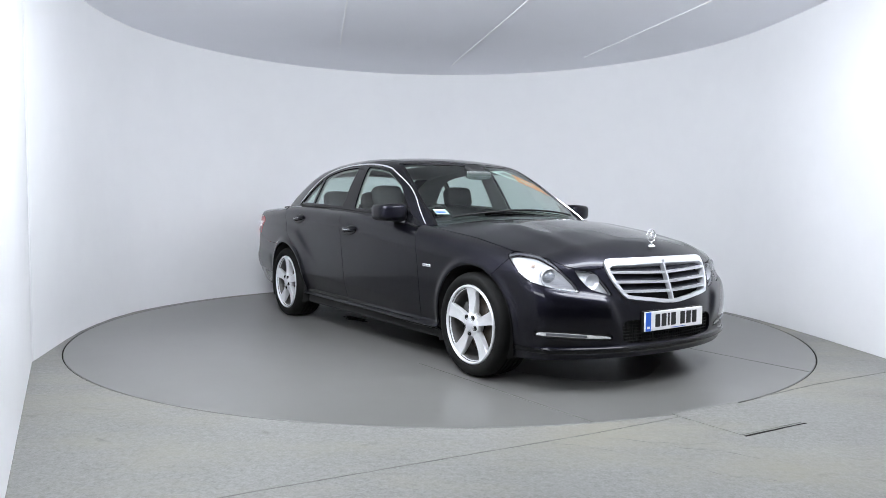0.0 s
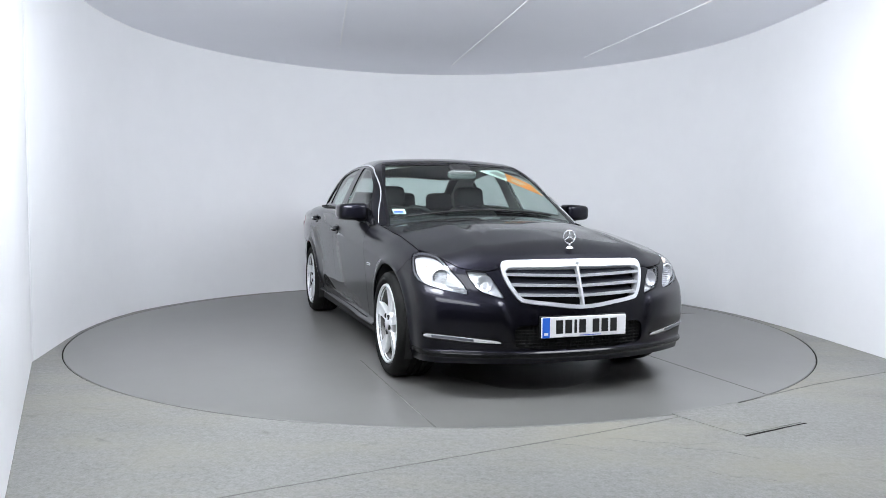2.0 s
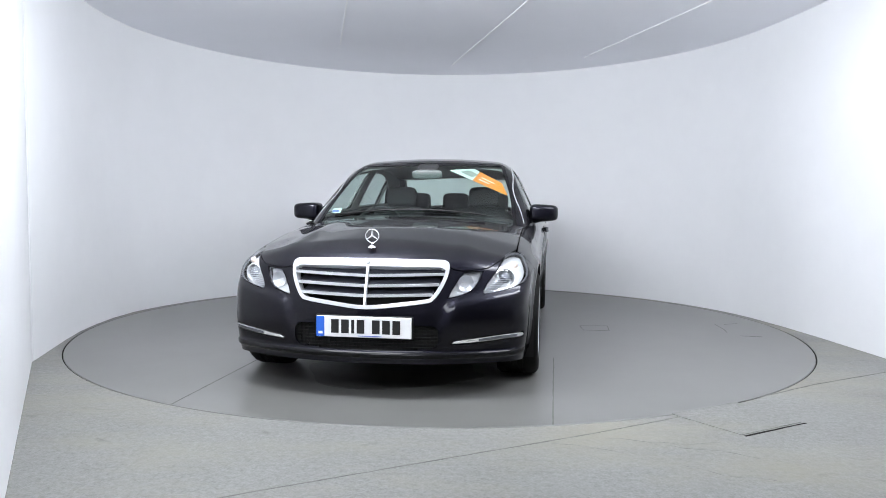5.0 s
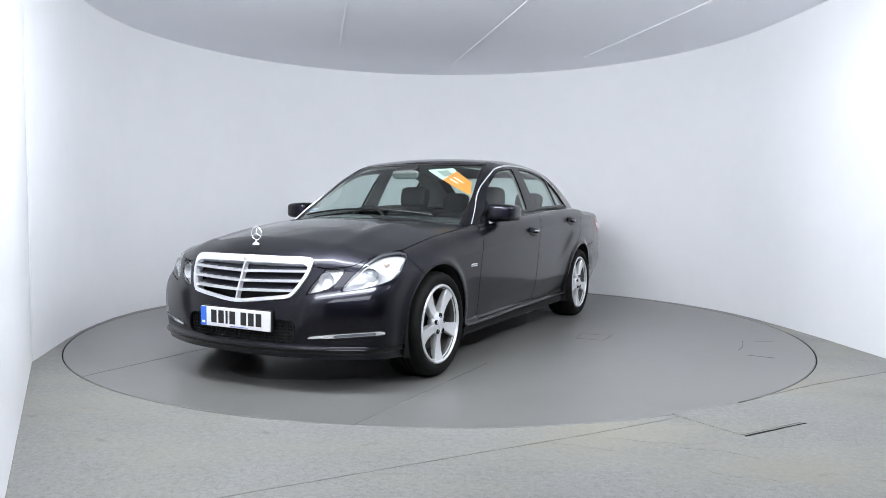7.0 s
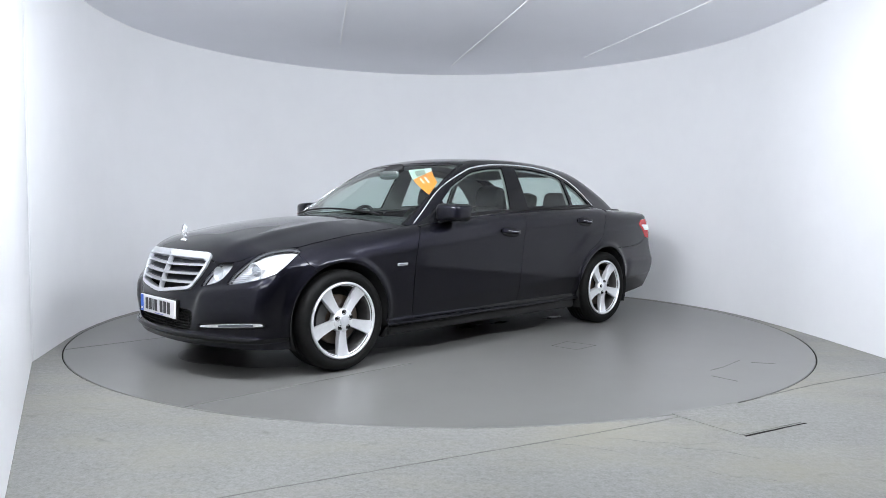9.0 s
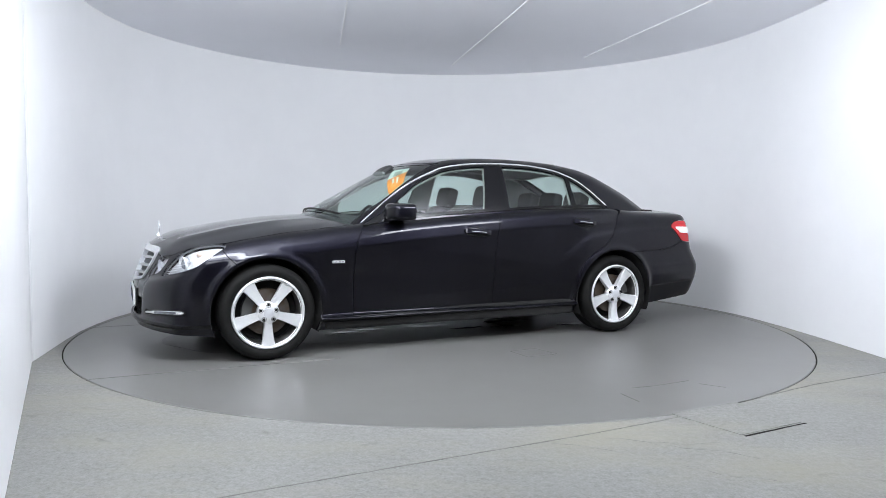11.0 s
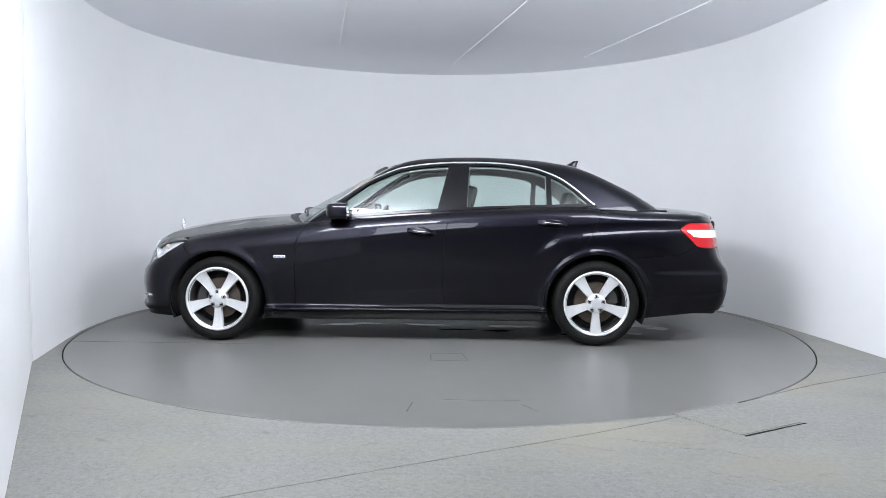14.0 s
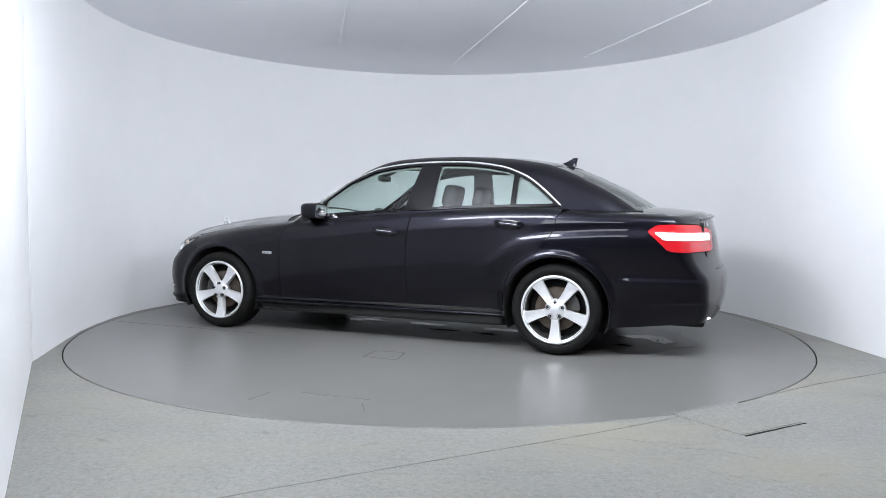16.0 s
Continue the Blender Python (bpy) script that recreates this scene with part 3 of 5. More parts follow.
def chart(kind, fn, us, vs):
    """A grid of points on the form, seen from the side, from above, or round the nose or tail."""
    u, v = np.meshgrid(us, vs, indexing="ij")
    zero = np.zeros_like(u)
    if kind == "side":
        start, way, far = np.stack([u, zero + 0.05, v], -1), np.array([0, 1.0, 0]), 1.1
    elif kind == "top":
        start, way, far = np.stack([u, v, zero + 0.55], -1), np.array([0, 0, 1.0]), 1.1
    else:
        s, x0 = (1, NOSE_X) if kind == "nose" else (-1, TAIL_X)
        start = np.stack([zero + x0, zero, v], -1)
        way, far = np.stack([s * np.cos(u / ARC), np.sin(u / ARC), zero], -1), 1.6
    p = meet(fn, start, way, 0.0, far)
    a, b = u.shape
    idx = np.arange(a * b).reshape(a, b)
    faces = np.stack([idx[:-1, :-1], idx[1:, :-1], idx[1:, 1:], idx[:-1, 1:]], -1).reshape(-1, 4)
    return p.reshape(-1, 3), [tuple(q) for q in faces.tolist()]


def clip(verts, faces, value):
    """The part of a mesh where a value at its vertices is positive."""
    verts = list(verts)
    cut, out = {}, []
    keep = value > 0
    for f in faces:
        k = [keep[i] for i in f]
        if all(k):
            out.append(f)
            continue
        if not any(k):
            continue
        g = []
        for i, j in zip(f, f[1:] + f[:1]):
            if keep[i]:
                g.append(i)
            if keep[i] != keep[j]:
                e = (min(i, j), max(i, j))
                if e not in cut:
                    t = value[e[0]] / (value[e[0]] - value[e[1]])
                    cut[e] = len(verts)
                    verts.append(verts[e[0]] + t * (verts[e[1]] - verts[e[0]]))
                g.append(cut[e])
        if len(g) > 2:
            out.append(tuple(g))
    used = sorted({i for f in out for i in f})
    remap = {i: n for n, i in enumerate(used)}
    return np.array([verts[i] for i in used]).reshape(-1, 3), [tuple(remap[i] for i in f) for f in out]


def panel(name, kind, us, vs, keep, mat, parent, fn=None, lip=0.012, offset=0.0, flip=False, label=""):
    """A piece of the skin as a pressed sheet with a turned-in edge. keep: functions of the points, positive where it stays."""
    fn = fn or skin
    p, faces = chart(kind, fn, us, vs)
    for k in keep:
        if len(faces):
            p, faces = clip(p, faces, k(p))
    p = onto(fn, p)
    n = -gradient(fn, p)
    p = p + n * offset
    edges = collections.Counter()
    for f in faces:
        for i, j in zip(f, f[1:] + f[:1]):
            edges[(i, j)] += 1
    rim = [(i, j) for (i, j) in edges if (j, i) not in edges]
    # winding so that faces look outwards
    f0 = faces[len(faces) // 2]
    a, b, c = (p[f0[i]] for i in (0, 1, 2))
    turn = np.dot(np.cross(b - a, c - a), n[f0[0]]) < 0
    verts, normals = list(p), list(n)
    if lip:
        side = collections.defaultdict(lambda: np.zeros(3))
        for i, j in rim:
            s = np.cross(p[j] - p[i], n[i])
            s /= max(np.linalg.norm(s), 1e-9)
            side[i] += -s if turn else s
            side[j] += -s if turn else s
        top, low = {}, {}
        for i in side:
            q = side[i] / max(np.linalg.norm(side[i]), 1e-9)
            top[i] = len(verts)
            verts.append(p[i]), normals.append(q)
            low[i] = len(verts)
            verts.append(p[i] - n[i] * lip), normals.append(q)
        faces = faces + [(top[j], top[i], low[i], low[j]) for i, j in rim]
    verts, normals = np.array(verts), np.array(normals)
    if turn:
        faces = [f[::-1] for f in faces]
    if flip:
        verts, normals = verts * (1, -1, 1), normals * (1, -1, 1)
        faces = [f[::-1] for f in faces]
    me = bpy.data.meshes.new(name)
    me.from_pydata(verts.tolist(), [], faces)
    me.validate()
    me.materials.append(mat)
    me.shade_smooth()
    if len(me.vertices) == len(normals):
        me.normals_split_custom_set_from_vertices(normals.tolist())
    ob = new(name, me)
    ob.parent = parent
    if label:
        ob["label"] = label
    return ob


def span(a, b, step):
    return np.linspace(a, b, max(3, int(abs(b - a) / step) + 2))


def above(fn):
    return lambda p: p[:, 2] - fn(p[:, 0])


def region_xz(poly, grow=0.0):
    return lambda p: inside(poly, p[:, 0], p[:, 2]) + grow


def region_nose(poly, grow=0.0):
    return lambda p: inside(poly, nose_u(p), p[:, 2]) + grow


def region_tail(poly, grow=0.0):
    return lambda p: inside(poly, tail_u(p), p[:, 2]) + grow


def region_yz(poly, grow=0.0):
    return lambda p: inside(poly, np.abs(p[:, 1]), p[:, 2]) + grow


def outside(region):
    return lambda p: -region(p)


def lathe(bm, profile, n, axis="y", centre=(0, 0, 0), closed=False):
    """Spins a profile of (radius, along) round an axis."""
    rows = []
    for r, h in profile:
        row = []
        for i in range(n):
            a = 2 * math.pi * i / n
            c, s = r * math.cos(a), r * math.sin(a)
            q = {"y": (c, h, s), "x": (h, c, s), "z": (c, s, h)}[axis]
            row.append(bm.verts.new(Vector(q) + Vector(centre)))
        rows.append(row)
    pairs = list(zip(rows, rows[1:])) + ([(rows[-1], rows[0])] if closed else [])
    for a, b in pairs:
        for i in range(n):
            bm.faces.new((a[i], a[(i + 1) % n], b[(i + 1) % n], b[i]))
    bmesh.ops.recalc_face_normals(bm, faces=bm.faces)
    return bm


def ellipsoid(bm, size, power=2.5, centre=(0, 0, 0), turn=None, n=28):
    """A rounded block: a superellipsoid."""
    def spow(v, e):
        return math.copysign(abs(v) ** e, v)
    e = 2 / power
    rows = []
    for i in range(n + 1):
        a = -math.pi / 2 + math.pi * i / n
        rows.append([Vector((size[0] * spow(math.cos(a), e) * spow(math.cos(b), e), size[1] * spow(math.cos(a), e) * spow(math.sin(b), e),
                             size[2] * spow(math.sin(a), e))) for b in (2 * math.pi * j / (2 * n) for j in range(2 * n))])
    m = (turn or Matrix.Identity(3)).to_3x3()
    made = [[bm.verts.new(m @ v + Vector(centre)) for v in r] for r in rows]
    for a, b in zip(made, made[1:]):
        k = len(a)
        for i in range(k):
            bm.faces.new((a[i], a[(i + 1) % k], b[(i + 1) % k], b[i]))
    bmesh.ops.remove_doubles(bm, verts=bm.verts, dist=1e-5)
    bmesh.ops.recalc_face_normals(bm, faces=bm.faces)
    return bm


def tube(bm, path, radius, n=10):
    """A round bar along a path."""
    pts = [Vector(q) for q in path]
    rows = []
    for i, q in enumerate(pts):
        d = (pts[min(i + 1, len(pts) - 1)] - pts[max(i - 1, 0)]).normalized()
        side = d.cross(Vector((0, 0, 1)) if abs(d.z) < 0.9 else Vector((1, 0, 0))).normalized()
        up = side.cross(d)
        r = radius[i] if isinstance(radius, (list, tuple)) else radius
        rows.append([bm.verts.new(q + (side * math.cos(2 * math.pi * k / n) + up * math.sin(2 * math.pi * k / n)) * r) for k in range(n)])
    for a, b in zip(rows, rows[1:]):
        for k in range(n):
            bm.faces.new((a[k], a[(k + 1) % n], b[(k + 1) % n], b[k]))
    bm.faces.new(rows[0][::-1])
    bm.faces.new(rows[-1])
    bmesh.ops.recalc_face_normals(bm, faces=bm.faces)
    return bm


def sweep(bm, path, section):
    """A bar with a section of (side, up) points along a path; side lies level, across the path."""
    pts = [Vector(q) for q in path]
    rows = []
    for i, q in enumerate(pts):
        d = (pts[min(i + 1, len(pts) - 1)] - pts[max(i - 1, 0)]).normalized()
        side = d.cross(Vector((0, 0, 1))).normalized()
        up = side.cross(d)
        rows.append([bm.verts.new(q + side * a + up * b) for a, b in section])
    n = len(section)
    for a, b in zip(rows, rows[1:]):
        for k in range(n):
            bm.faces.new((a[k], a[(k + 1) % n], b[(k + 1) % n], b[k]))
    bm.faces.new(rows[0][::-1])
    bm.faces.new(rows[-1])
    bmesh.ops.recalc_face_normals(bm, faces=bm.faces)
    return bm


def at_skin(x, z, fn=None):
    """The half width of the form at a place in side view."""
    return float(meet(fn or skin, np.array([[x, 0.05, z]]), np.array([0, 1.0, 0]), 0.0, 1.1)[0, 1])


def nose_x(y, z):
    """How far forward the nose reaches."""
    return float(meet(lower, np.array([[1.0, y, z]]), np.array([1.0, 0, 0]), 0.0, 1.5)[0, 0])


# ---- the car ----
CAR = tagged(new("saloon_car"), "glossy black four-door saloon car with silver alloy wheels on the turntable", "car")

# lines of the panels in side view (x, z)
BELT = curve([(0.85, 0.885), (0.713, 0.908), (0.457, 0.949), (0.116, 0.974), (-0.268, 0.998), (-0.738, 1.023), (-1.40, 1.043), (-1.68, 1.030), (-2.0, 1.02)], 0.03)
UPPER = [(0.795, 0.888), (0.556, 1.070), (0.34, 1.214), (0.123, 1.316), (0.015, 1.348), (-0.136, 1.371), (-0.31, 1.385), (-0.526, 1.388),
         (-0.743, 1.380), (-0.961, 1.348), (-1.07, 1.314), (-1.179, 1.266), (-1.29, 1.188), (-1.378, 1.112), (-1.452, 1.048)]
DLO = rounded(UPPER, 4, False) + [(x, float(BELT(x))) for x in np.arange(-1.44, 0.78, 0.06)]
FRONT_CUT = curve([(0.25, 0.838), (0.40, 0.842), (0.549, 0.842), (0.719, 0.833), (0.804, 0.815), (0.897, 0.755), (0.95, 0.70)], 0.02)
MID_CUT = curve([(0.2, -0.281), (0.389, -0.281), (0.644, -0.287), (0.813, -0.298), (1.0, -0.335)], 0.02)
REAR_DOOR = rounded([(-0.33, 1.06), (-1.437, 1.06), (-1.436, 0.97), (-1.423, 0.905), (-1.395, 0.841), (-1.353, 0.775), (-1.270, 0.705),
                     (-1.185, 0.657), (-1.115, 0.585), (-1.07, 0.48), (-1.04, 0.28)], 5, False) + [(-0.2, 0.28), (-0.2, 1.06)]
GAP_W = 0.0022
SILL_Z = 0.272


def gap_below_belt(p):
    return BELT(p[:, 0]) - 0.006 - p[:, 2]


def off_front_arch(p):
    return arch(p, AXLE_F)


def off_rear_arch(p):
    return arch(p, AXLE_R, ARCH_R + 0.004)


def hood_edge(p):
    """Positive outside the bonnet's long edge."""
    return np.abs(p[:, 1]) - 0.785


def hood_front(y):
    return curve([(0.0, 0.747), (0.36, 0.745), (0.425, 0.738), (0.455, 0.700), (0.52, 0.690), (0.60, 0.698), (0.65, 0.706), (0.70, 0.738),
                  (0.74, 0.771), (0.775, 0.785), (0.85, 0.786)], 0.006)(np.abs(y))


BONNET_REAR = curve([(0.0, 1.045), (0.3, 1.02), (0.55, 0.955), (0.70, 0.885), (0.76, 0.85), (0.85, 0.79)], 0.03)
HEADLAMP = rounded([(0.998, 0.764), (0.975, 0.776), (0.930, 0.7805), (0.82, 0.767), (0.742, 0.728), (0.685, 0.676), (0.635, 0.624), (0.603, 0.574),
                    (0.62, 0.572), (0.70, 0.586), (0.79, 0.609), (0.86, 0.637), (0.91, 0.680), (0.958, 0.727)], 4)
SIDE_LAMP = [(0.626, 0.690), (0.527, 0.683), (0.485, 0.640), (0.448, 0.590), (0.424, 0.548), (0.480, 0.562), (0.533, 0.579), (0.566, 0.602), (0.601, 0.645)]
GRILLE = rounded([(-0.30, 0.745), (0.0, 0.747), (0.30, 0.745), (0.40, 0.742), (0.432, 0.732), (0.441, 0.708), (0.435, 0.660), (0.415, 0.610), (0.390, 0.566),
                  (0.365, 0.536), (0.335, 0.523), (0.20, 0.506), (0.0, 0.487), (-0.20, 0.506), (-0.335, 0.523), (-0.30, 0.60)], 4)
DRL = rounded([(0.440, 0.313), (0.455, 0.3215), (0.560, 0.335), (0.680, 0.347), (0.778, 0.351), (0.800, 0.342), (0.790, 0.333), (0.700, 0.328), (0.600, 0.318), (0.452, 0.309)], 3)
DRL_RECESS = rounded([(0.430, 0.305), (0.440, 0.328), (0.56, 0.344), (0.69, 0.355), (0.785, 0.359), (0.812, 0.342), (0.795, 0.325), (0.70, 0.319), (0.60, 0.309), (0.45, 0.300)], 3)
INTAKE = rounded([(-0.3, 0.405), (0.0, 0.408), (0.30, 0.405), (0.385, 0.395), (0.400, 0.345), (0.385, 0.290), (0.30, 0.276), (0.0, 0.268), (-0.3, 0.276)], 4)
# where bumper and wing meet, behind the lamp
WING_SEAM = curve([(0.60, 1.60), (0.654, 1.645), (0.69, 1.685), (0.76, 1.735), (0.80, 1.75)], 0.01)


def front_of_wing_seam(p):
    return p[:, 0] - WING_SEAM(p[:, 2])


def wing_seam_all(p):
    """Positive behind the joint of wing and bumper."""
    return np.where(p[:, 2] > 0.60, -front_of_wing_seam(p), np.where(p[:, 0] > AXLE_F, -1.0, 1.0) * 0.05)


def both(make):
    """Builds a piece for the left and for the right side."""
    return [make(False), make(True)]


def front_wing(flip):
    keep = [lambda p: p[:, 0] - FRONT_CUT(p[:, 2]) - GAP_W, off_front_arch, lambda p: hood_edge(p) - 0.0035,
            lambda p: np.where(p[:, 2] > 0.62, -front_of_wing_seam(p) - GAP_W, AXLE_F - p[:, 0]),
            outside(region_nose(HEADLAMP, 0.004))]
    return panel("front_wing", "side", span(0.66, 1.80, 0.016), span(0.25, 0.945, 0.013), keep, PAINT, CAR, lower, flip=flip)


def front_door(flip):
    keep = [lambda p: FRONT_CUT(p[:, 2]) - p[:, 0] - GAP_W, lambda p: p[:, 0] - MID_CUT(p[:, 2]) - GAP_W, gap_below_belt,
            lambda p: p[:, 2] - SILL_Z - 0.003]
    return panel("front_door", "side", span(-0.36, 0.86, 0.018), span(0.26, 1.01, 0.0115), keep, PAINT, CAR, lower, flip=flip)


def rear_door(flip):
    keep = [lambda p: MID_CUT(p[:, 2]) - p[:, 0] - GAP_W, region_xz(REAR_DOOR, -GAP_W), gap_below_belt, off_rear_arch,
            lambda p: p[:, 2] - SILL_Z - 0.003]
    return panel("rear_door", "side", span(-1.46, -0.26, 0.016), span(0.26, 1.055, 0.0115), keep, PAINT, CAR, lower, flip=flip)


TAIL_LAMP = rounded([(0.897, 0.880), (0.875, 0.908), (0.835, 0.931), (0.70, 0.931), (0.562, 0.927), (0.46, 0.910), (0.36, 0.888), (0.375, 0.82),
                     (0.41, 0.752), (0.60, 0.748), (0.785, 0.750), (0.83, 0.79), (0.865, 0.835)], 3)
REAR_SEAM = curve([(-2.4, 0.77), (-2.19, 0.762), (-2.15, 0.745), (-2.07, 0.704), (-1.95, 0.686), (-1.79, 0.677), (-1.7, 0.675)], 0.012)


def rear_wing(flip):
    keep = [outside(region_xz(REAR_DOOR, GAP_W)), off_rear_arch, lambda p: p[:, 2] - np.where(p[:, 0] < -1.6, REAR_SEAM(p[:, 0]) + GAP_W, SILL_Z),
            lambda p: -np.abs(p[:, 0] + 1.69) + 0.75, outside(region_tail(TAIL_LAMP, 0.004)),
            lambda p: 1.062 - p[:, 2], lambda p: np.abs(p[:, 1]) - 0.60]
    return panel("rear_wing", "side", span(-2.46, -1.0, 0.015), span(0.26, 1.06, 0.0115), keep, PAINT, CAR, lower, flip=flip)


def sill(flip):
    keep = [lambda p: SILL_Z - 0.001 - p[:, 2], off_front_arch, off_rear_arch]
    return panel("sill", "side", span(-1.10, 1.10, 0.02), span(0.170, 0.285, 0.006), keep, PAINT, CAR, lower, flip=flip)


for make in (front_wing, front_door, rear_door, rear_wing, sill):
    both(make)

panel("bonnet", "top", span(0.76, 2.16, 0.014), span(-0.80, 0.80, 0.016),
      [lambda p: -hood_edge(p) - 0.0035, lambda p: p[:, 2] - hood_front(p[:, 1]) - 0.002, lambda p: p[:, 0] - BONNET_REAR(np.abs(p[:, 1]))],
      PAINT, CAR, lower, lip=0.02)
panel("cowl", "top", span(0.55, 1.06, 0.02), span(-0.80, 0.80, 0.02),
      [lambda p: BONNET_REAR(np.abs(p[:, 1])) - p[:, 0] + 0.01, lambda p: 0.83 - np.abs(p[:, 1]), lambda p: p[:, 0] + 0.30 * p[:, 1] ** 2 - 0.80],
      BLACK, CAR, lower, offset=-0.012, label="black plastic scuttle")


def lights_cut(p):
    return np.minimum.reduce([-region_nose(HEADLAMP, 0.003)(p), -region_nose(SIDE_LAMP, 0.003)(p), -region_yz(GRILLE, 0.002)(p),
                              -region_yz(INTAKE)(p), -region_nose(DRL_RECESS)(p)])


panel("front_bumper", "nose", span(-1.22, 1.22, 0.011), span(0.172, 0.785, 0.0075),
      [off_front_arch, lambda p: np.where(p[:, 2] > 0.60, front_of_wing_seam(p) - GAP_W, p[:, 0] - AXLE_F),
       lambda p: hood_front(p[:, 1]) - 0.003 - p[:, 2], lights_cut,
       lambda p: p[:, 2] - 0.171 - 0.024 * soft((p[:, 0] - 1.85) / 0.08)], PAINT, CAR, lower, lip=0.018)
panel("intake_mesh", "nose", span(-0.5, 0.5, 0.02), span(0.255, 0.42, 0.01), [region_yz(INTAKE, 0.012)], BLACK, CAR, lower, lip=0.0, offset=-0.035,
      label="black lower air intake mesh")
bm = bmesh.new()
for k in range(7):
    z = 0.283 + k * 0.018
    sweep(bm, [(nose_x(y, z) - 0.026, y, z) for y in np.linspace(-0.40, 0.40, 17)], [(-0.006, -0.002), (0.006, -0.002), (0.006, 0.002), (-0.006, 0.002)])
for k in range(37):
    y = -0.396 + k * 0.022
    box(bm, nose_x(y, 0.34) - 0.032, nose_x(y, 0.34) - 0.024, y - 0.002, y + 0.002, 0.272, 0.405)
part("intake_grid", bm, DARK, CAR)


def lamp_recess(flip):
    return panel("lamp_recess", "nose", span(0.40, 0.86, 0.014), span(0.28, 0.385, 0.008), [region_nose(DRL_RECESS, 0.008)], BLACK, CAR, lower, lip=0, offset=-0.018, flip=flip)


def running_lamp(flip):
    ob = panel("running_lamp", "nose", span(0.42, 0.83, 0.010), span(0.30, 0.36, 0.004), [region_nose(DRL)], CHROME, CAR, lower, offset=0.003, lip=0.022, flip=flip, label="chrome strip with daytime running lamp")
    panel("lens", "nose", span(0.52, 0.78, 0.010), span(0.30, 0.36, 0.004), [region_nose(DRL, -0.0035), lambda p: nose_u(p) - 0.565, lambda p: 0.755 - nose_u(p)],
          BLADE, ob, lower, offset=0.006, lip=0.004, flip=flip)
    return ob


both(lamp_recess)
both(running_lamp)
panel("front_lip", "nose", span(-0.98, 0.98, 0.012), span(0.232, 0.258, 0.005), [off_front_arch], GLOSS_BLACK, CAR, lower, offset=0.004, lip=0.012)


# ---- grille ----
def grille():
    ob = panel("grille_frame", "nose", span(-0.62, 0.62, 0.008), span(0.47, 0.765, 0.006),
               [region_yz(GRILLE), lambda p: np.where(p[:, 2] > 0.70, 0.036, 0.020) - inside(GRILLE, np.abs(p[:, 1]), p[:, 2])], SATIN, CAR, lower, offset=0.012, lip=0.05, label="satin chrome grille surround")
    panel("backing", "nose", span(-0.62, 0.62, 0.02), span(0.47, 0.765, 0.012), [region_yz(GRILLE)], DARK, ob, lower, offset=-0.075, lip=0)
    for k, z in enumerate((0.662, 0.608, 0.556)):
        w = {0: 0.415, 1: 0.392, 2: 0.36}[k]
        ys = np.linspace(-w, w, 33)
        path = [(nose_x(y, z) - 0.014, y, z + 0.012 * abs(y) / 0.4) for y in ys]
        part("slat", sweep(bmesh.new(), path, [(0.018, -0.0065), (0.018, 0.006), (-0.02, 0.007), (-0.02, -0.0075)]), SATIN, ob, smooth=False)
        part("blade", sweep(bmesh.new(), [(x - 0.034, y, q + 0.018) for x, y, q in path], [(0.02, -0.012), (0.02, -0.006), (-0.03, 0.020), (-0.03, 0.014)]), GRILLE_BLADE, ob)
    z = 0.715
    ys = np.linspace(-0.40, 0.40, 25)
    part("blade", sweep(bmesh.new(), [(nose_x(y, 0.700) - 0.05, y, 0.694) for y in ys], [(0.02, -0.012), (0.02, -0.006), (-0.03, 0.020), (-0.03, 0.014)]), GRILLE_BLADE, ob)
    path = [(nose_x(0, q) + 0.004, 0, q) for q in np.linspace(0.495, 0.735, 13)]
    bm = bmesh.new()
    for a, b in zip(path, path[1:]):
        bmesh.ops.create_cube(bm, size=1.0, matrix=Matrix.LocRotScale(((a[0] + b[0]) / 2 - 0.01, 0, (a[2] + b[2]) / 2), Euler((0, math.atan2(b[0] - a[0], b[2] - a[2]), 0)),
                                                                      (0.03, 0.012, (Vector(b) - Vector(a)).length * 1.02)))
    part("centre_bar", bm, SATIN, ob)
    bm = bmesh.new()
    lathe(bm, [(0.0005, 0.012), (0.012, 0.011), (0.0155, 0.006), (0.0155, -0.005)], 20, "x", (nose_x(0, 0.735) + 0.012, 0, 0.733))
    part("roundel", bm, SATIN, ob, smooth=True)
    return ob


grille()


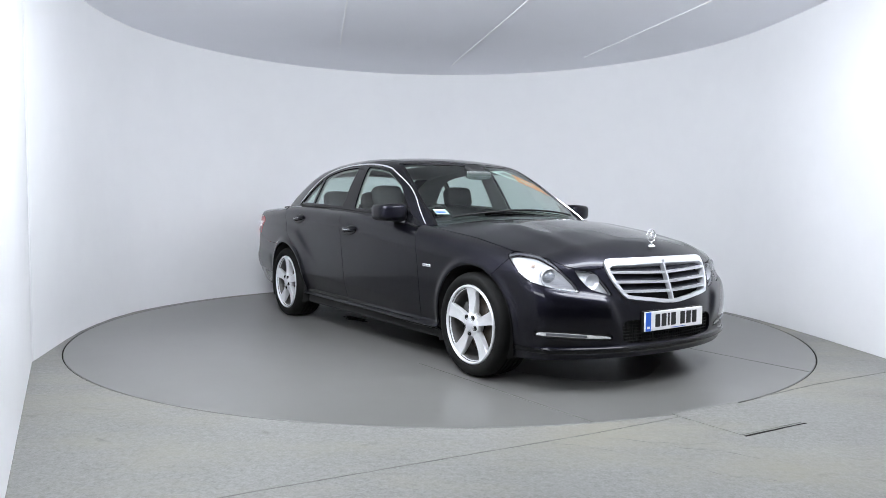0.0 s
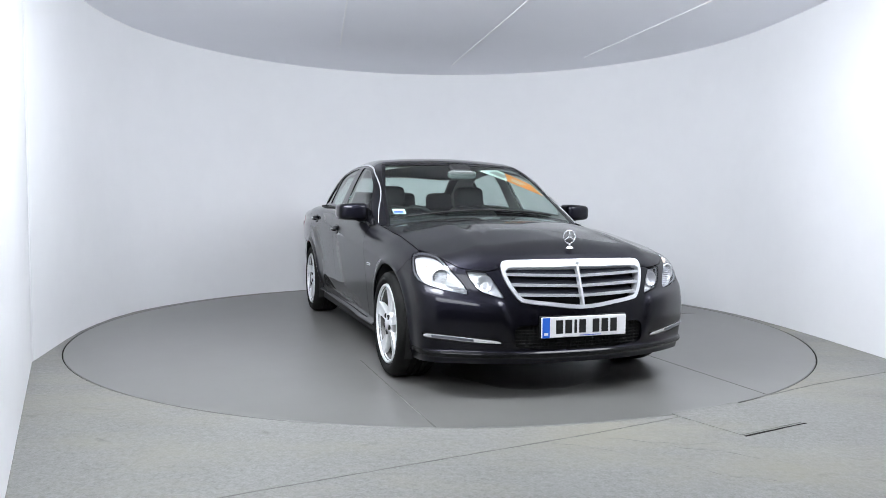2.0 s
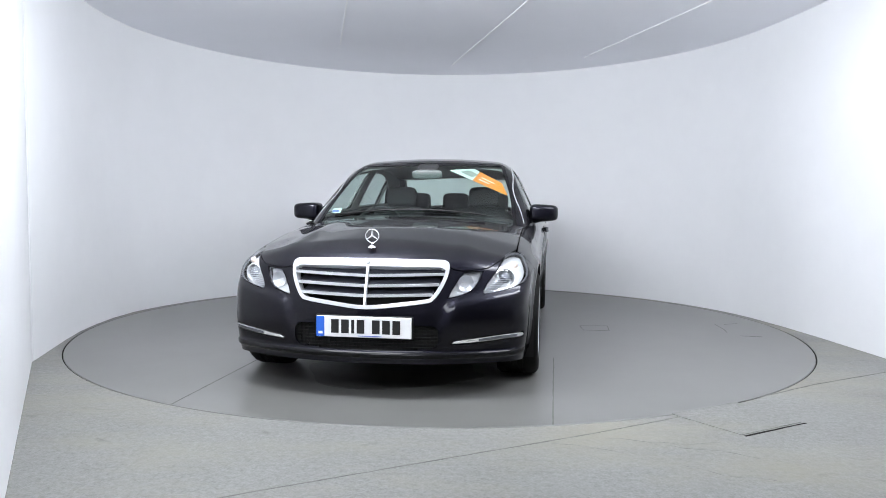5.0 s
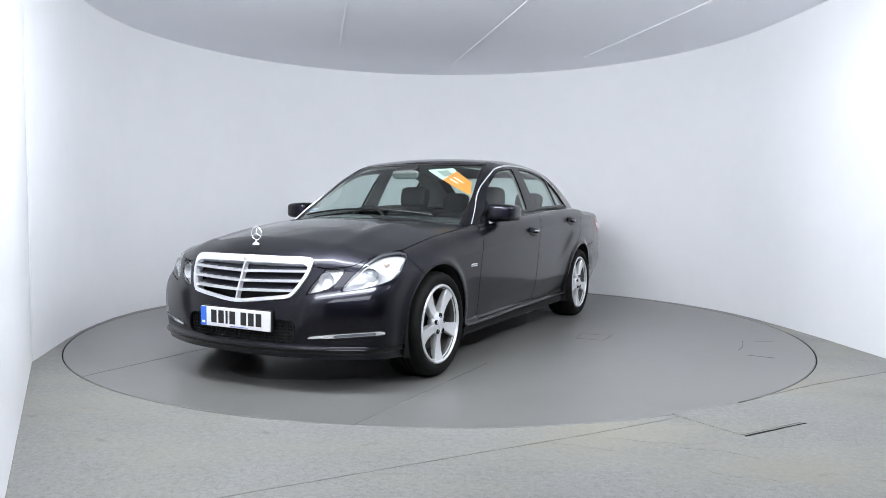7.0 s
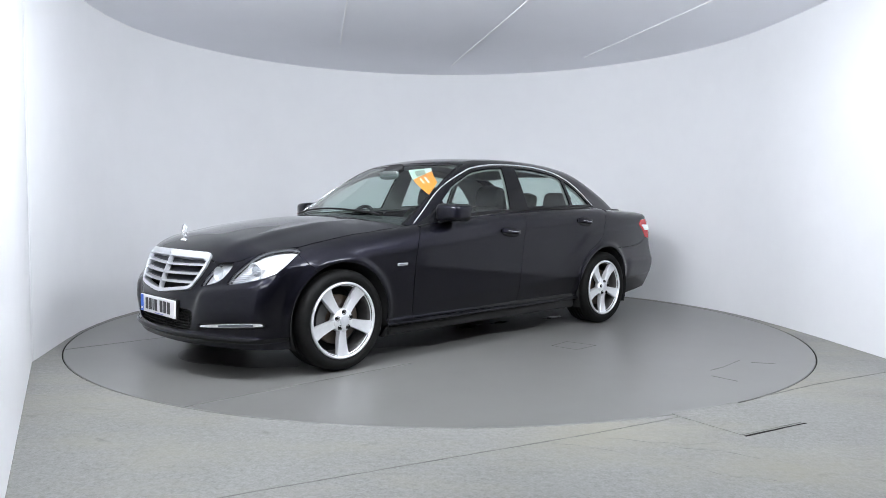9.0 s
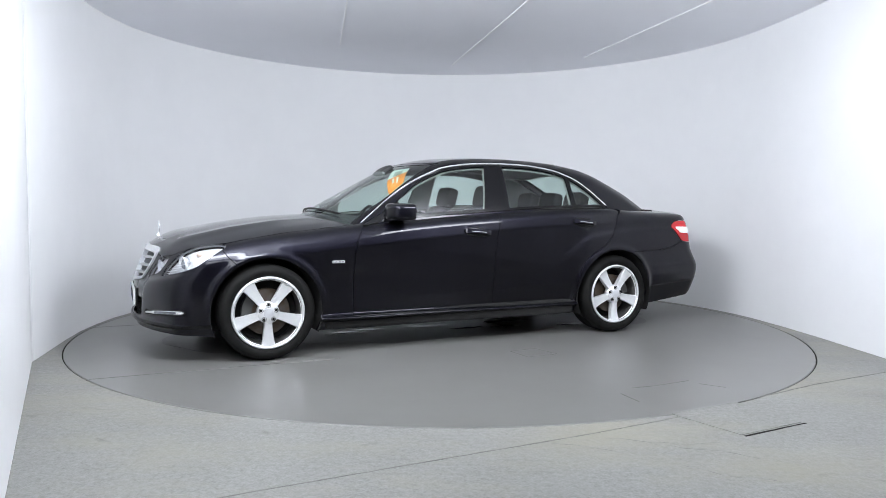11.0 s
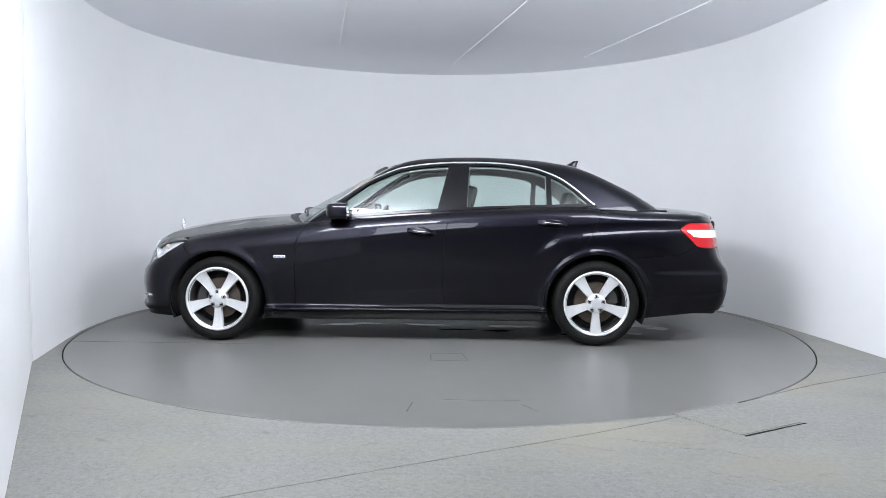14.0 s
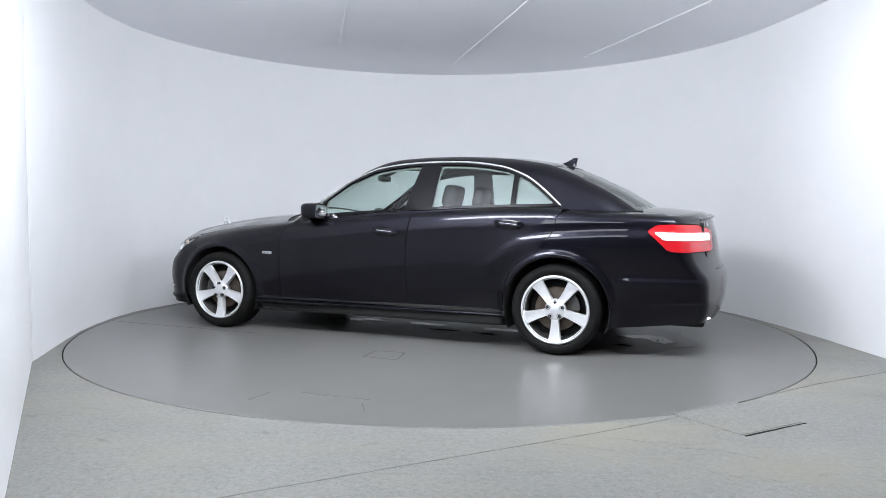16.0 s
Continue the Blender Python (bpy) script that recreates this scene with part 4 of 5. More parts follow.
# ---- front lamps ----
def headlamp(flip):
    s = -1 if flip else 1
    us, vs = span(0.56, 1.01, 0.009), span(0.555, 0.785, 0.006)
    ob = panel("headlamp", "nose", us, vs, [region_nose(HEADLAMP, -0.001)], LAMP_GLASS, CAR, lower, offset=0.001, lip=0.004, flip=flip, label="clear headlamp")
    ob.visible_shadow = False
    panel("bowl", "nose", us, vs, [region_nose(HEADLAMP, -0.002)], REFLECTOR, ob, lower, offset=-0.034, lip=-0.028, flip=flip, label="bright lamp reflector")
    panel("bezel", "nose", us, vs, [region_nose(HEADLAMP, -0.002), lambda p: 0.004 - inside(HEADLAMP, nose_u(p), p[:, 2])], BLADE, ob, lower, offset=-0.006, lip=0.01, flip=flip)
    c = Vector((nose_x(0.735, 0.646) - 0.036, 0.735 * s, 0.646))
    bm = lathe(bmesh.new(), [(0.056, 0.004), (0.054, 0.012), (0.049, 0.011), (0.045, -0.01), (0.044, -0.03)], 40, "x")
    ring = part("lamp_ring", bm, REFLECTOR, ob, smooth=True)
    bm = lathe(bmesh.new(), [(0.0005, 0.017), (0.018, 0.013), (0.034, 0.002), (0.043, -0.012), (0.046, -0.028)], 40, "x")
    lens = part("projector_lens", bm, LENS, ob, smooth=True)
    for o in (ring, lens):
        o.matrix_local = Matrix.Translation(c) @ pose(0, 0, 0, 0, 4, 16 * s)
    bm = lathe(bmesh.new(), [(0.0005, 0.012), (0.014, 0.008), (0.02, -0.01)], 20, "x")
    o = part("indicator_bulb", bm, AMBER, ob, smooth=True)
    o.matrix_local = Matrix.Translation((nose_x(0.79, 0.715) - 0.035, 0.785 * s, 0.712)) @ pose(0, 0, 0, 0, 0, 35 * s)
    bm = bmesh.new()
    for k in range(9):
        z = 0.585 + 0.011 * k
        u0, u1 = 0.60 + 0.018 * k, 0.66 + 0.018 * k
        pts = meet(lower, np.array([[NOSE_X, 0, z]] * 5), np.stack([np.cos(np.linspace(u0, u1, 5) / ARC), np.sin(np.linspace(u0, u1, 5) / ARC), np.zeros(5)], -1), 0.0, 1.6)
        sweep(bm, [(q[0] - 0.022, q[1] * s, q[2]) for q in pts], [(-0.006, -0.0015), (0.006, -0.0015), (0.006, 0.0015), (-0.006, 0.0015)])
    part("reflector_rib", bm, SATIN, ob)
    return ob


def side_lamp(flip):
    s = -1 if flip else 1
    us, vs = span(0.41, 0.64, 0.008), span(0.54, 0.70, 0.006)
    ob = panel("inner_lamp", "nose", us, vs, [region_nose(SIDE_LAMP, -0.001)], LAMP_GLASS, CAR, lower, offset=0.001, lip=0.004, flip=flip, label="clear inner headlamp")
    ob.visible_shadow = False
    panel("bowl", "nose", us, vs, [region_nose(SIDE_LAMP, -0.002)], REFLECTOR, ob, lower, offset=-0.03, lip=-0.026, flip=flip, label="bright lamp reflector")
    panel("bezel", "nose", us, vs, [region_nose(SIDE_LAMP, -0.002), lambda p: 0.004 - inside(SIDE_LAMP, nose_u(p), p[:, 2])], BLADE, ob, lower, offset=-0.006, lip=0.01, flip=flip)
    bm = lathe(bmesh.new(), [(0.045, 0.012), (0.036, 0.004), (0.02, -0.012), (0.0005, -0.016)], 30, "x")
    o = part("lamp_ring", bm, SATIN, ob, smooth=True)
    o.matrix_local = Matrix.Translation((nose_x(0.53, 0.622) - 0.022, 0.53 * s, 0.625)) @ pose(0, 0, 0, 0, 0, 14 * s)
    return ob


both(headlamp)
both(side_lamp)

# ---- tail ----
panel("rear_bumper", "tail", span(-1.32, 1.32, 0.014), span(0.172, 0.775, 0.0085),
      [off_rear_arch, lambda p: AXLE_R - p[:, 0], lambda p: REAR_SEAM(p[:, 0]) - GAP_W - p[:, 2], outside(region_tail(TAIL_LAMP, 0.004)),
       lambda p: p[:, 2] - (0.195 + 0.075 * np.clip((-1.75 - p[:, 0]) / 0.7, 0, 1)), lambda p: 0.622 - p[:, 2] + 0.2 * np.maximum(np.abs(p[:, 1]) - 0.52, 0) * 5],
      PAINT, CAR, lower, lip=0.02)
panel("boot_lid", "tail", span(-0.66, 0.66, 0.012), span(0.60, 1.03, 0.008),
      [lambda p: p[:, 2] - 0.626, outside(region_tail(TAIL_LAMP, 0.003)), lambda p: 0.60 - np.abs(p[:, 1]), lambda p: p[:, 2] - 0.62],
      PAINT, CAR, lower, lip=0.01)
panel("boot_top", "top", span(-2.50, -1.85, 0.014), span(-0.74, 0.74, 0.016),
      [lambda p: 0.70 - np.abs(p[:, 1]), lambda p: p[:, 2] - 0.985, lambda p: -1.88 - p[:, 0] - 0.18 * p[:, 1] ** 2], PAINT, CAR, lower, lip=0.01)
bm = bmesh.new()
sweep(bm, [(-2.445 + 0.38 * abs(y) ** 2.6 + 0.016, y, 0.994 - 0.03 * (abs(y) / 0.6) ** 2) for y in np.linspace(-0.55, 0.55, 31)],
      [(-0.03, -0.016), (0.012, -0.012), (0.014, 0.008), (0.002, 0.010), (-0.03, -0.002)])
part("boot_lip", bm, PAINT, CAR, smooth=False)


def tail_lamp(flip):
    us, vs = span(0.33, 0.93, 0.010), span(0.735, 0.945, 0.006)
    ob = panel("tail_lamp", "tail", us, vs, [region_tail(TAIL_LAMP, -0.001)], RED, CAR, lower, offset=0.001, lip=0.02, flip=flip, label="red tail lamp with a white band")
    band = rounded([(0.864, 0.876), (0.80, 0.8775), (0.50, 0.873), (0.42, 0.867), (0.43, 0.824), (0.50, 0.821), (0.80, 0.826), (0.834, 0.84)], 3)
    panel("white_band", "tail", us, vs, [region_tail(band)], WHITE_PLASTIC, ob, lower, offset=0.0055, lip=0.004, flip=flip, label="white reversing and indicator band")
    for z in (0.785, 0.80, 0.905):
        panel("light_row", "tail", span(0.46, 0.80, 0.012), span(z - 0.008, z + 0.008, 0.003), [lambda p, z=z: 0.0035 - np.abs(p[:, 2] - z), lambda p: 0.13 - np.abs(tail_u(p) - 0.63)],
              RED, ob, lower, offset=0.004, lip=0.003, flip=flip)
    return ob


both(tail_lamp)
for s in (1, -1):
    bm = bmesh.new()
    path = [(-2.25, 0.62 * s, 0.262), (-2.38, 0.62 * s, 0.278), (-2.435, 0.60 * s, 0.292)]
    sweep(bm, path, [(-0.06, -0.012), (0.06, -0.012), (0.068, 0.0), (0.06, 0.012), (-0.06, 0.012), (-0.068, 0.0)])
    part("exhaust_tip", bm, CHROME, CAR)

# ---- cabin shell ----
W_SIDE = curve([(0.90, 0.745), (0.985, 0.722), (1.06, 0.706), (1.137, 0.685), (1.214, 0.655), (1.322, 0.612), (1.40, 0.572), (1.5, 0.52)], 0.02)
REAR_HALF = curve([(1.0, 0.64), (1.15, 0.60), (1.30, 0.56), (1.40, 0.52)], 0.02)


def roof_zone(p):
    roof, side = cabin_terms(p)
    return side - roof


def in_screen(p):
    return np.minimum.reduce([W_SIDE(p[:, 2]) - np.abs(p[:, 1]), 1.392 - 0.05 * p[:, 1] ** 2 - p[:, 2], p[:, 0] + 0.0])


def in_rear(p):
    return np.minimum.reduce([REAR_HALF(p[:, 2]) - np.abs(p[:, 1]), 1.372 - 0.05 * p[:, 1] ** 2 - p[:, 2], -1.0 - p[:, 0]])


def free_of_body(p):
    return 0.004 - lower(p)


panel("roof", "top", span(-2.02, 0.82, 0.016), span(-0.80, 0.80, 0.014), [roof_zone, lambda p: -in_screen(p), lambda p: -in_rear(p), free_of_body],
      PAINT, CAR, cabin, lip=0.015)
ob = panel("windscreen", "top", span(-0.02, 1.02, 0.02), span(-0.78, 0.78, 0.02), [in_screen, lambda p: 0.03 - lower(p)], GLASS, CAR, cabin, lip=0.003, offset=-0.004, label="green-tinted windscreen")
panel("screen_edge", "top", span(0.0, 1.02, 0.012), span(-0.78, 0.78, 0.012), [in_screen, free_of_body, lambda p: 0.022 - np.minimum(W_SIDE(p[:, 2]) - np.abs(p[:, 1]), (1.392 - p[:, 2]) * 1.0)],
      GLOSS_BLACK, ob, cabin, lip=0.003, offset=-0.0015, label="black printed border")
ob = panel("rear_window", "top", span(-2.06, -1.2, 0.02), span(-0.70, 0.70, 0.02), [in_rear, lambda p: 0.03 - lower(p)], GLASS, CAR, cabin, lip=0.003, offset=-0.004, label="green-tinted rear window")
panel("screen_edge", "top", span(-2.06, -1.2, 0.012), span(-0.70, 0.70, 0.012), [in_rear, free_of_body, lambda p: 0.02 - np.minimum(REAR_HALF(p[:, 2]) - np.abs(p[:, 1]), 1.372 - p[:, 2])],
      GLOSS_BLACK, ob, cabin, lip=0.003, offset=-0.0015, label="black printed border")


def dlo(p):
    return inside(DLO, p[:, 0], p[:, 2])


B_POST = [(-0.222, 0.95), (-0.332, 1.42), (-0.480, 1.42), (-0.456, 0.95)]
Q_POST = [(-1.070, 0.95), (-1.066, 1.42), (-1.104, 1.42), (-1.108, 0.95)]
SAIL = [(0.463, 0.88), (0.463, 1.25), (1.0, 1.25), (1.0, 0.80)]


def posts(p):
    return np.maximum.reduce([inside(q, p[:, 0], p[:, 2]) for q in (B_POST, Q_POST, SAIL)])


def pane_zone(p):
    return np.minimum(dlo(p) - 0.027, -posts(p))


def cabin_side(flip):
    xs, zs = span(-2.1, 0.98, 0.014), span(0.86, 1.46, 0.011)
    panel("side_frame", "side", xs, zs, [lambda p: -roof_zone(p), lambda p: -dlo(p), free_of_body], PAINT, CAR, cabin, lip=0.015, flip=flip)
    panel("window_surround", "side", span(-1.47, 0.81, 0.012), span(0.87, 1.40, 0.009), [lambda p: dlo(p) - 0.0085 + 0.0065 * soft((p[:, 0] - 0.15) / 0.08), lambda p: -pane_zone(p)], GLOSS_BLACK, CAR, cabin, lip=0.012, offset=-0.002, flip=flip,
          label="gloss black window surround and posts")
    panel("chrome_strip", "side", span(-1.47, 0.81, 0.010), span(0.87, 1.40, 0.008), [dlo, lambda p: 0.0095 - 0.0065 * soft((p[:, 0] - 0.15) / 0.08) - dlo(p), lambda p: p[:, 2] - BELT(p[:, 0]) - 0.017], CHROME, CAR, cabin, lip=0.008, offset=0.005, flip=flip,
          label="bright chrome window strip")
    for lo, hi in ((-0.30, 0.50), (-1.09, -0.44), (-1.46, -1.09)):
        panel("window", "side", span(lo - 0.05, hi + 0.04, 0.02), span(0.90, 1.40, 0.014), [pane_zone, lambda p: p[:, 0] - lo, lambda p: hi - p[:, 0]], GLASS, CAR, cabin, lip=0.003, offset=-0.008, flip=flip,
              label="green-tinted side window")
    s = -1 if flip else 1
    path = [(x, (at_skin(x, float(BELT(x)) - 0.004, lower) + 0.001) * s, float(BELT(x)) - 0.001) for x in np.linspace(0.74, -2.0, 60)]
    part("belt_moulding", sweep(bmesh.new(), path, [(-0.012, -0.006), (0.004, -0.006), (0.005, 0.003), (-0.012, 0.006)]), BLACK, CAR)


both(cabin_side)


# ---- wheels ----
def wheel(x, side, spoke_up):
    """Alloy wheel with five broad spokes; built about its hub, the outer face to +y."""
    bm = lathe(bmesh.new(), [(0.2265, -0.004), (0.2275, 0.004), (0.2315, 0.0095), (0.2375, 0.009), (0.2435, 0.004), (0.2465, -0.006), (0.2400, -0.016), (0.2265, -0.014)], 96, closed=True)
    rim = part("wheel", bm, ALLOY, CAR, "silver alloy wheel with five broad spokes", smooth=True)
    # barrel coloured dark to give the recess its shade
    bm = lathe(bmesh.new(), [(0.2262, -0.004), (0.2225, -0.010), (0.2225, -0.016), (0.2185, -0.018), (0.2170, -0.05), (0.2120, -0.12), (0.2250, -0.20), (0.2400, -0.215), (0.2430, -0.21), (0.2290, -0.19), (0.2160, -0.12), (0.2262, -0.03)], 72, closed=True)
    part("barrel", bm, SHADED_BARREL, rim, "wheel barrel with its shade painted in dark grey", smooth=True)
    part("inner_ring", lathe(bmesh.new(), [(0.2262, -0.0065), (0.2195, -0.011), (0.2195, -0.016), (0.2262, -0.016)], 96, closed=True), ALLOY, rim)
    tyre = [(0.238, -0.016), (0.245, -0.002), (0.262, 0.012), (0.285, 0.014), (0.302, 0.006), (0.314, -0.010), (0.320, -0.028), (0.3215, -0.05)]
    for h in (-0.075, -0.108, -0.145, -0.178):
        tyre += [(0.3218, h + 0.004), (0.314, h + 0.003), (0.314, h - 0.003), (0.3218, h - 0.004)]
    tyre += [(0.3215, -0.19), (0.318, -0.215), (0.300, -0.236), (0.27, -0.238), (0.24, -0.215)]
    t = part("tyre", lathe(bmesh.new(), tyre, 112), TYRE, rim, "black low-profile tyre", smooth=True)
    t.data.set_sharp_from_angle(angle=radians(50))
    bm = lathe(bmesh.new(), [(0.030, 0.004), (0.040, 0.003), (0.066, -0.004), (0.074, -0.012), (0.076, -0.05), (0.05, -0.06), (0.03, -0.06)], 60, closed=True)
    part("hub", bm, ALLOY, rim, smooth=True)
    for k in range(5):
        bm = bmesh.new()
        rows = []
        for r, w, face, thick in ((0.050, 0.052, -0.003, 0.045), (0.075, 0.054, -0.008, 0.045), (0.10, 0.058, -0.011, 0.042), (0.14, 0.068, -0.012, 0.038), (0.18, 0.080, -0.009, 0.034),
                                  (0.21, 0.091, -0.004, 0.030), (0.228, 0.100, 0.000, 0.026), (0.238, 0.108, 0.002, 0.02)):
            sec = [(-0.46, -thick), (-0.50, -0.010), (-0.44, -0.001), (-0.22, -0.0012), (0.0, -0.0035), (0.22, -0.0012), (0.44, -0.001), (0.50, -0.010), (0.46, -thick)]
            rows.append([bm.verts.new((r * math.sqrt(max(1 - (w * a / r) ** 2, 0.1)) if r > 0.2 else r, face + d, w * a)) for a, d in sec])
        for a, b in zip(rows, rows[1:]):
            for i in range(len(a)):
                bm.faces.new((a[i], a[(i + 1) % len(a)], b[(i + 1) % len(a)], b[i]))
        bm.faces.new(rows[0][::-1])
        bm.faces.new(rows[-1])
        bmesh.ops.recalc_face_normals(bm, faces=bm.faces)
        o = part("spoke", bm, ALLOY, rim, smooth=True)
        o.data.set_sharp_from_angle(angle=radians(40))
        ang = (90 if spoke_up else -90) + 72 * k
        o.rotation_euler = (0, -radians(ang), 0)
        # bolt and hole in one black disc, the hole's shade given by its colour
        bm = lathe(bmesh.new(), [(0.0005, 0.002), (0.008, 0.002), (0.009, -0.004), (0.0125, -0.003), (0.0135, 0.0045), (0.0155, 0.0035), (0.016, -0.02)], 14)
        b = part("wheel_bolt", bm, DARK, rim)
        c = radians(ang + 36)
        b.location = (0.052 * math.cos(c), 0.0005, 0.052 * math.sin(c))
    bm = lathe(bmesh.new(), [(0.0005, 0.009), (0.020, 0.008), (0.027, 0.0055), (0.0315, 0.007), (0.0335, 0.004), (0.034, -0.01)], 40)
    part("hub_cap", bm, SATIN, rim, smooth=True)
    bm = lathe(bmesh.new(), [(0.06, -0.075), (0.155, -0.075), (0.158, -0.079), (0.158, -0.10), (0.06, -0.10)], 64, closed=True)
    part("brake_disc", bm, DISC, rim, "slightly rusty steel brake disc")
    bm = bmesh.new()
    for i in range(9):
        a = radians((20 if x > 0 else 150) - 26 + 6.5 * i)
        bmesh.ops.create_cube(bm, size=1.0, matrix=Matrix.LocRotScale((0.135 * math.cos(a), -0.088, 0.135 * math.sin(a)), Euler((0, -a, 0)), (0.065, 0.06, 0.02)))
    part("brake_caliper", bm, CALIPER, rim)
    bm = lathe(bmesh.new(), [(0.0005, -0.13), (0.19, -0.13), (0.205, -0.128)], 40)
    part("backing_plate", bm, DARK, rim)
    rim.matrix_local = pose(x, 0.905 * side, HUB_Z, 0, 0, 0 if side > 0 else 180)
    return rim


for x in (AXLE_F, AXLE_R):
    for side in (1, -1):
        wheel(x, side, side < 0)

# arch liners, floor pan, and hidden solid blocks added to stop light leaking through the body
for x0 in (AXLE_F, AXLE_R):
    for s in (1, -1):
        bm = bmesh.new()
        rows = []
        for y in (0.895, 0.60):
            rows.append([bm.verts.new((x0 + (ARCH_R + 0.006) * math.cos(a), y * s, HUB_Z + (ARCH_R + 0.006) * math.sin(a))) for a in np.linspace(-0.42, math.pi + 0.42, 40)])
        for i in range(39):
            bm.faces.new((rows[0][i], rows[0][i + 1], rows[1][i + 1], rows[1][i]))
        bm.faces.new(rows[1])
        part("arch_liner", bm, DARK, CAR, smooth=False)
bm = bmesh.new()
box(bm, -1.04, 1.04, -0.86, 0.86, 0.175, 0.30, 0.02)
box(bm, 1.04, 2.06, -0.60, 0.60, 0.185, 0.45, 0.02)
box(bm, -2.42, -1.04, -0.60, 0.60, 0.215, 0.45, 0.02)
part("floor_pan", bm, DARK, CAR)
bm = bmesh.new()
box(bm, 0.95, 2.02, -0.60, 0.60, 0.40, 0.70, 0.03)
box(bm, 1.80, 2.0, -0.72, 0.72, 0.22, 0.56, 0.03)
box(bm, 0.92, 1.03, -0.84, 0.84, 0.28, 0.80, 0.02)
part("engine_bay", bm, DARK, CAR)
bm = bmesh.new()
box(bm, -2.40, -1.50, -0.60, 0.60, 0.40, 0.95, 0.03)
box(bm, -2.2, -1.85, -0.78, 0.78, 0.30, 0.92, 0.03)
part("boot_tub", bm, DARK, CAR)


# ---- mirrors, handles, small outer parts ----
def door_mirror(s):
    bm = bmesh.new()
    ellipsoid(bm, (0.105, 0.106, 0.064), 4.6, (0, 0, 0), n=26)
    for v in bm.verts:
        if v.co.x < -0.045:
            v.co.x = -0.045 - (v.co.x + 0.045) * 0.1
        v.co.z *= 1 - 0.10 * (v.co.y / 0.112)
        v.co.x -= 0.25 * max(v.co.y, 0)
        if v.co.z < -0.012 and v.co.z > -0.02:
            v.co.x -= 0.002
    cap = part("door_mirror", bm, PAINT, CAR, "black door mirror", smooth=True)
    bm = bmesh.new()
    sweep(bm, [(0.076 - 0.05 * abs(t) ** 3 - 0.24 * max(t * 0.09, 0), t * 0.09, -0.010 - 0.004 * t) for t in np.linspace(-0.85, 0.99, 17)],
          [(-0.02, -0.0045), (0.011, -0.0045), (0.0135, 0.0), (0.011, 0.0045), (-0.02, 0.0045)])
    part("indicator_strip", bm, SATIN, cap)
    bm = ellipsoid(bmesh.new(), (0.010, 0.084, 0.046), 4.0, (-0.05, 0, 0), n=12)
    part("mirror_glass", bm, material("mirror_silver", (0.9, 0.9, 0.92), 0.02, 1.0), cap, smooth=True)
    bm = bmesh.new()
    sweep(bm, [(0.02, -0.035, -0.055), (0.035, -0.10, -0.068), (0.06, -0.16, -0.075)], [(-0.05, -0.012), (0.05, -0.012), (0.055, 0.0), (0.04, 0.012), (-0.04, 0.012)])
    part("mirror_foot", bm, GLOSS_BLACK, cap)
    if s < 0:
        for o in (cap, *cap.children):
            o.data.transform(Matrix.Diagonal((1, -1, 1, 1)))
            o.data.flip_normals()
    cap.location = (0.492, 0.922 * s, 0.998)
    return cap


def handle(x, z, tilt, s):
    y = at_skin(x, z, lower)
    bm = ellipsoid(bmesh.new(), (0.112, 0.006, 0.038), 2.0, n=14)
    cup = part("handle_cup", bm, GLOSS_BLACK, CAR, smooth=True)
    lean = Matrix.Translation((x, (y - 0.001) * s, z)) @ pose(0, 0, 0, 8 * s, tilt, 0)
    cup.matrix_local = lean
    bm = bmesh.new()
    path = [(t * 0.104, 0.030 - 0.022 * abs(t) ** 3, 0.004) for t in np.linspace(-1, 1, 21)]
    sweep(bm, [(a, b * s, c) for a, b, c in path], [(-0.008, -0.016), (0.007, -0.013), (0.010, 0.0), (0.007, 0.013), (-0.008, 0.016)])
    o = part("door_handle", bm, PAINT, CAR, "black pull handle")
    o.matrix_local = lean
    bm = bmesh.new()
    sweep(bm, [(a * 0.92, (b + 0.0085) * s, c - 0.003) for a, b, c in path], [(-0.001, -0.0015), (0.002, -0.0015), (0.002, 0.0015), (-0.001, 0.0015)])
    part("chrome_inlay", bm, SATIN, o)


for s in (1, -1):
    door_mirror(s)
    handle(-0.124, 0.848, -5, s)
    handle(-1.100, 0.918, -5, s)
    y = at_skin(0.955, 0.652, lower)
    bm = bmesh.new()
    box(bm, 0.910, 1.000, (y - 0.004) * s, (y + 0.004) * s, 0.643, 0.661, 0.003)
    badge = part("wing_badge", bm, SATIN, CAR, "small silver badge")
    bm = bmesh.new()
    for k in range(8):
        box(bm, 0.918 + 0.010 * k, 0.924 + 0.010 * k, (y + 0.004) * s, (y + 0.0052) * s, 0.648, 0.656)
    part("lettering_bar", bm, GREY_PRINT, badge)

z0 = nose_x(0, 0.78)
star_z = float(HOOD_Z(2.065)) - 0.002
star = part("bonnet_ornament", lathe(bmesh.new(), [(0.0005, 0.012), (0.010, 0.010), (0.020, 0.004), (0.022, -0.004)], 24, "z", (2.062, 0, star_z)), CHROME, CAR, "chrome ring emblem standing on the bonnet", smooth=True)
bm = bmesh.new()
lathe(bm, [(0.0375 + 0.0032 * math.cos(a), 0.0032 * math.sin(a)) for a in np.linspace(0, 2 * math.pi, 9)[:-1]], 40, "x", (2.058, 0, star_z + 0.062), closed=True)
part("ring", bm, CHROME, star, smooth=True)
bm = tube(bmesh.new(), [(2.062, 0, star_z + 0.008), (2.058, 0, star_z + 0.026)], [0.006, 0.004])
part("stem", bm, CHROME, star, smooth=True)
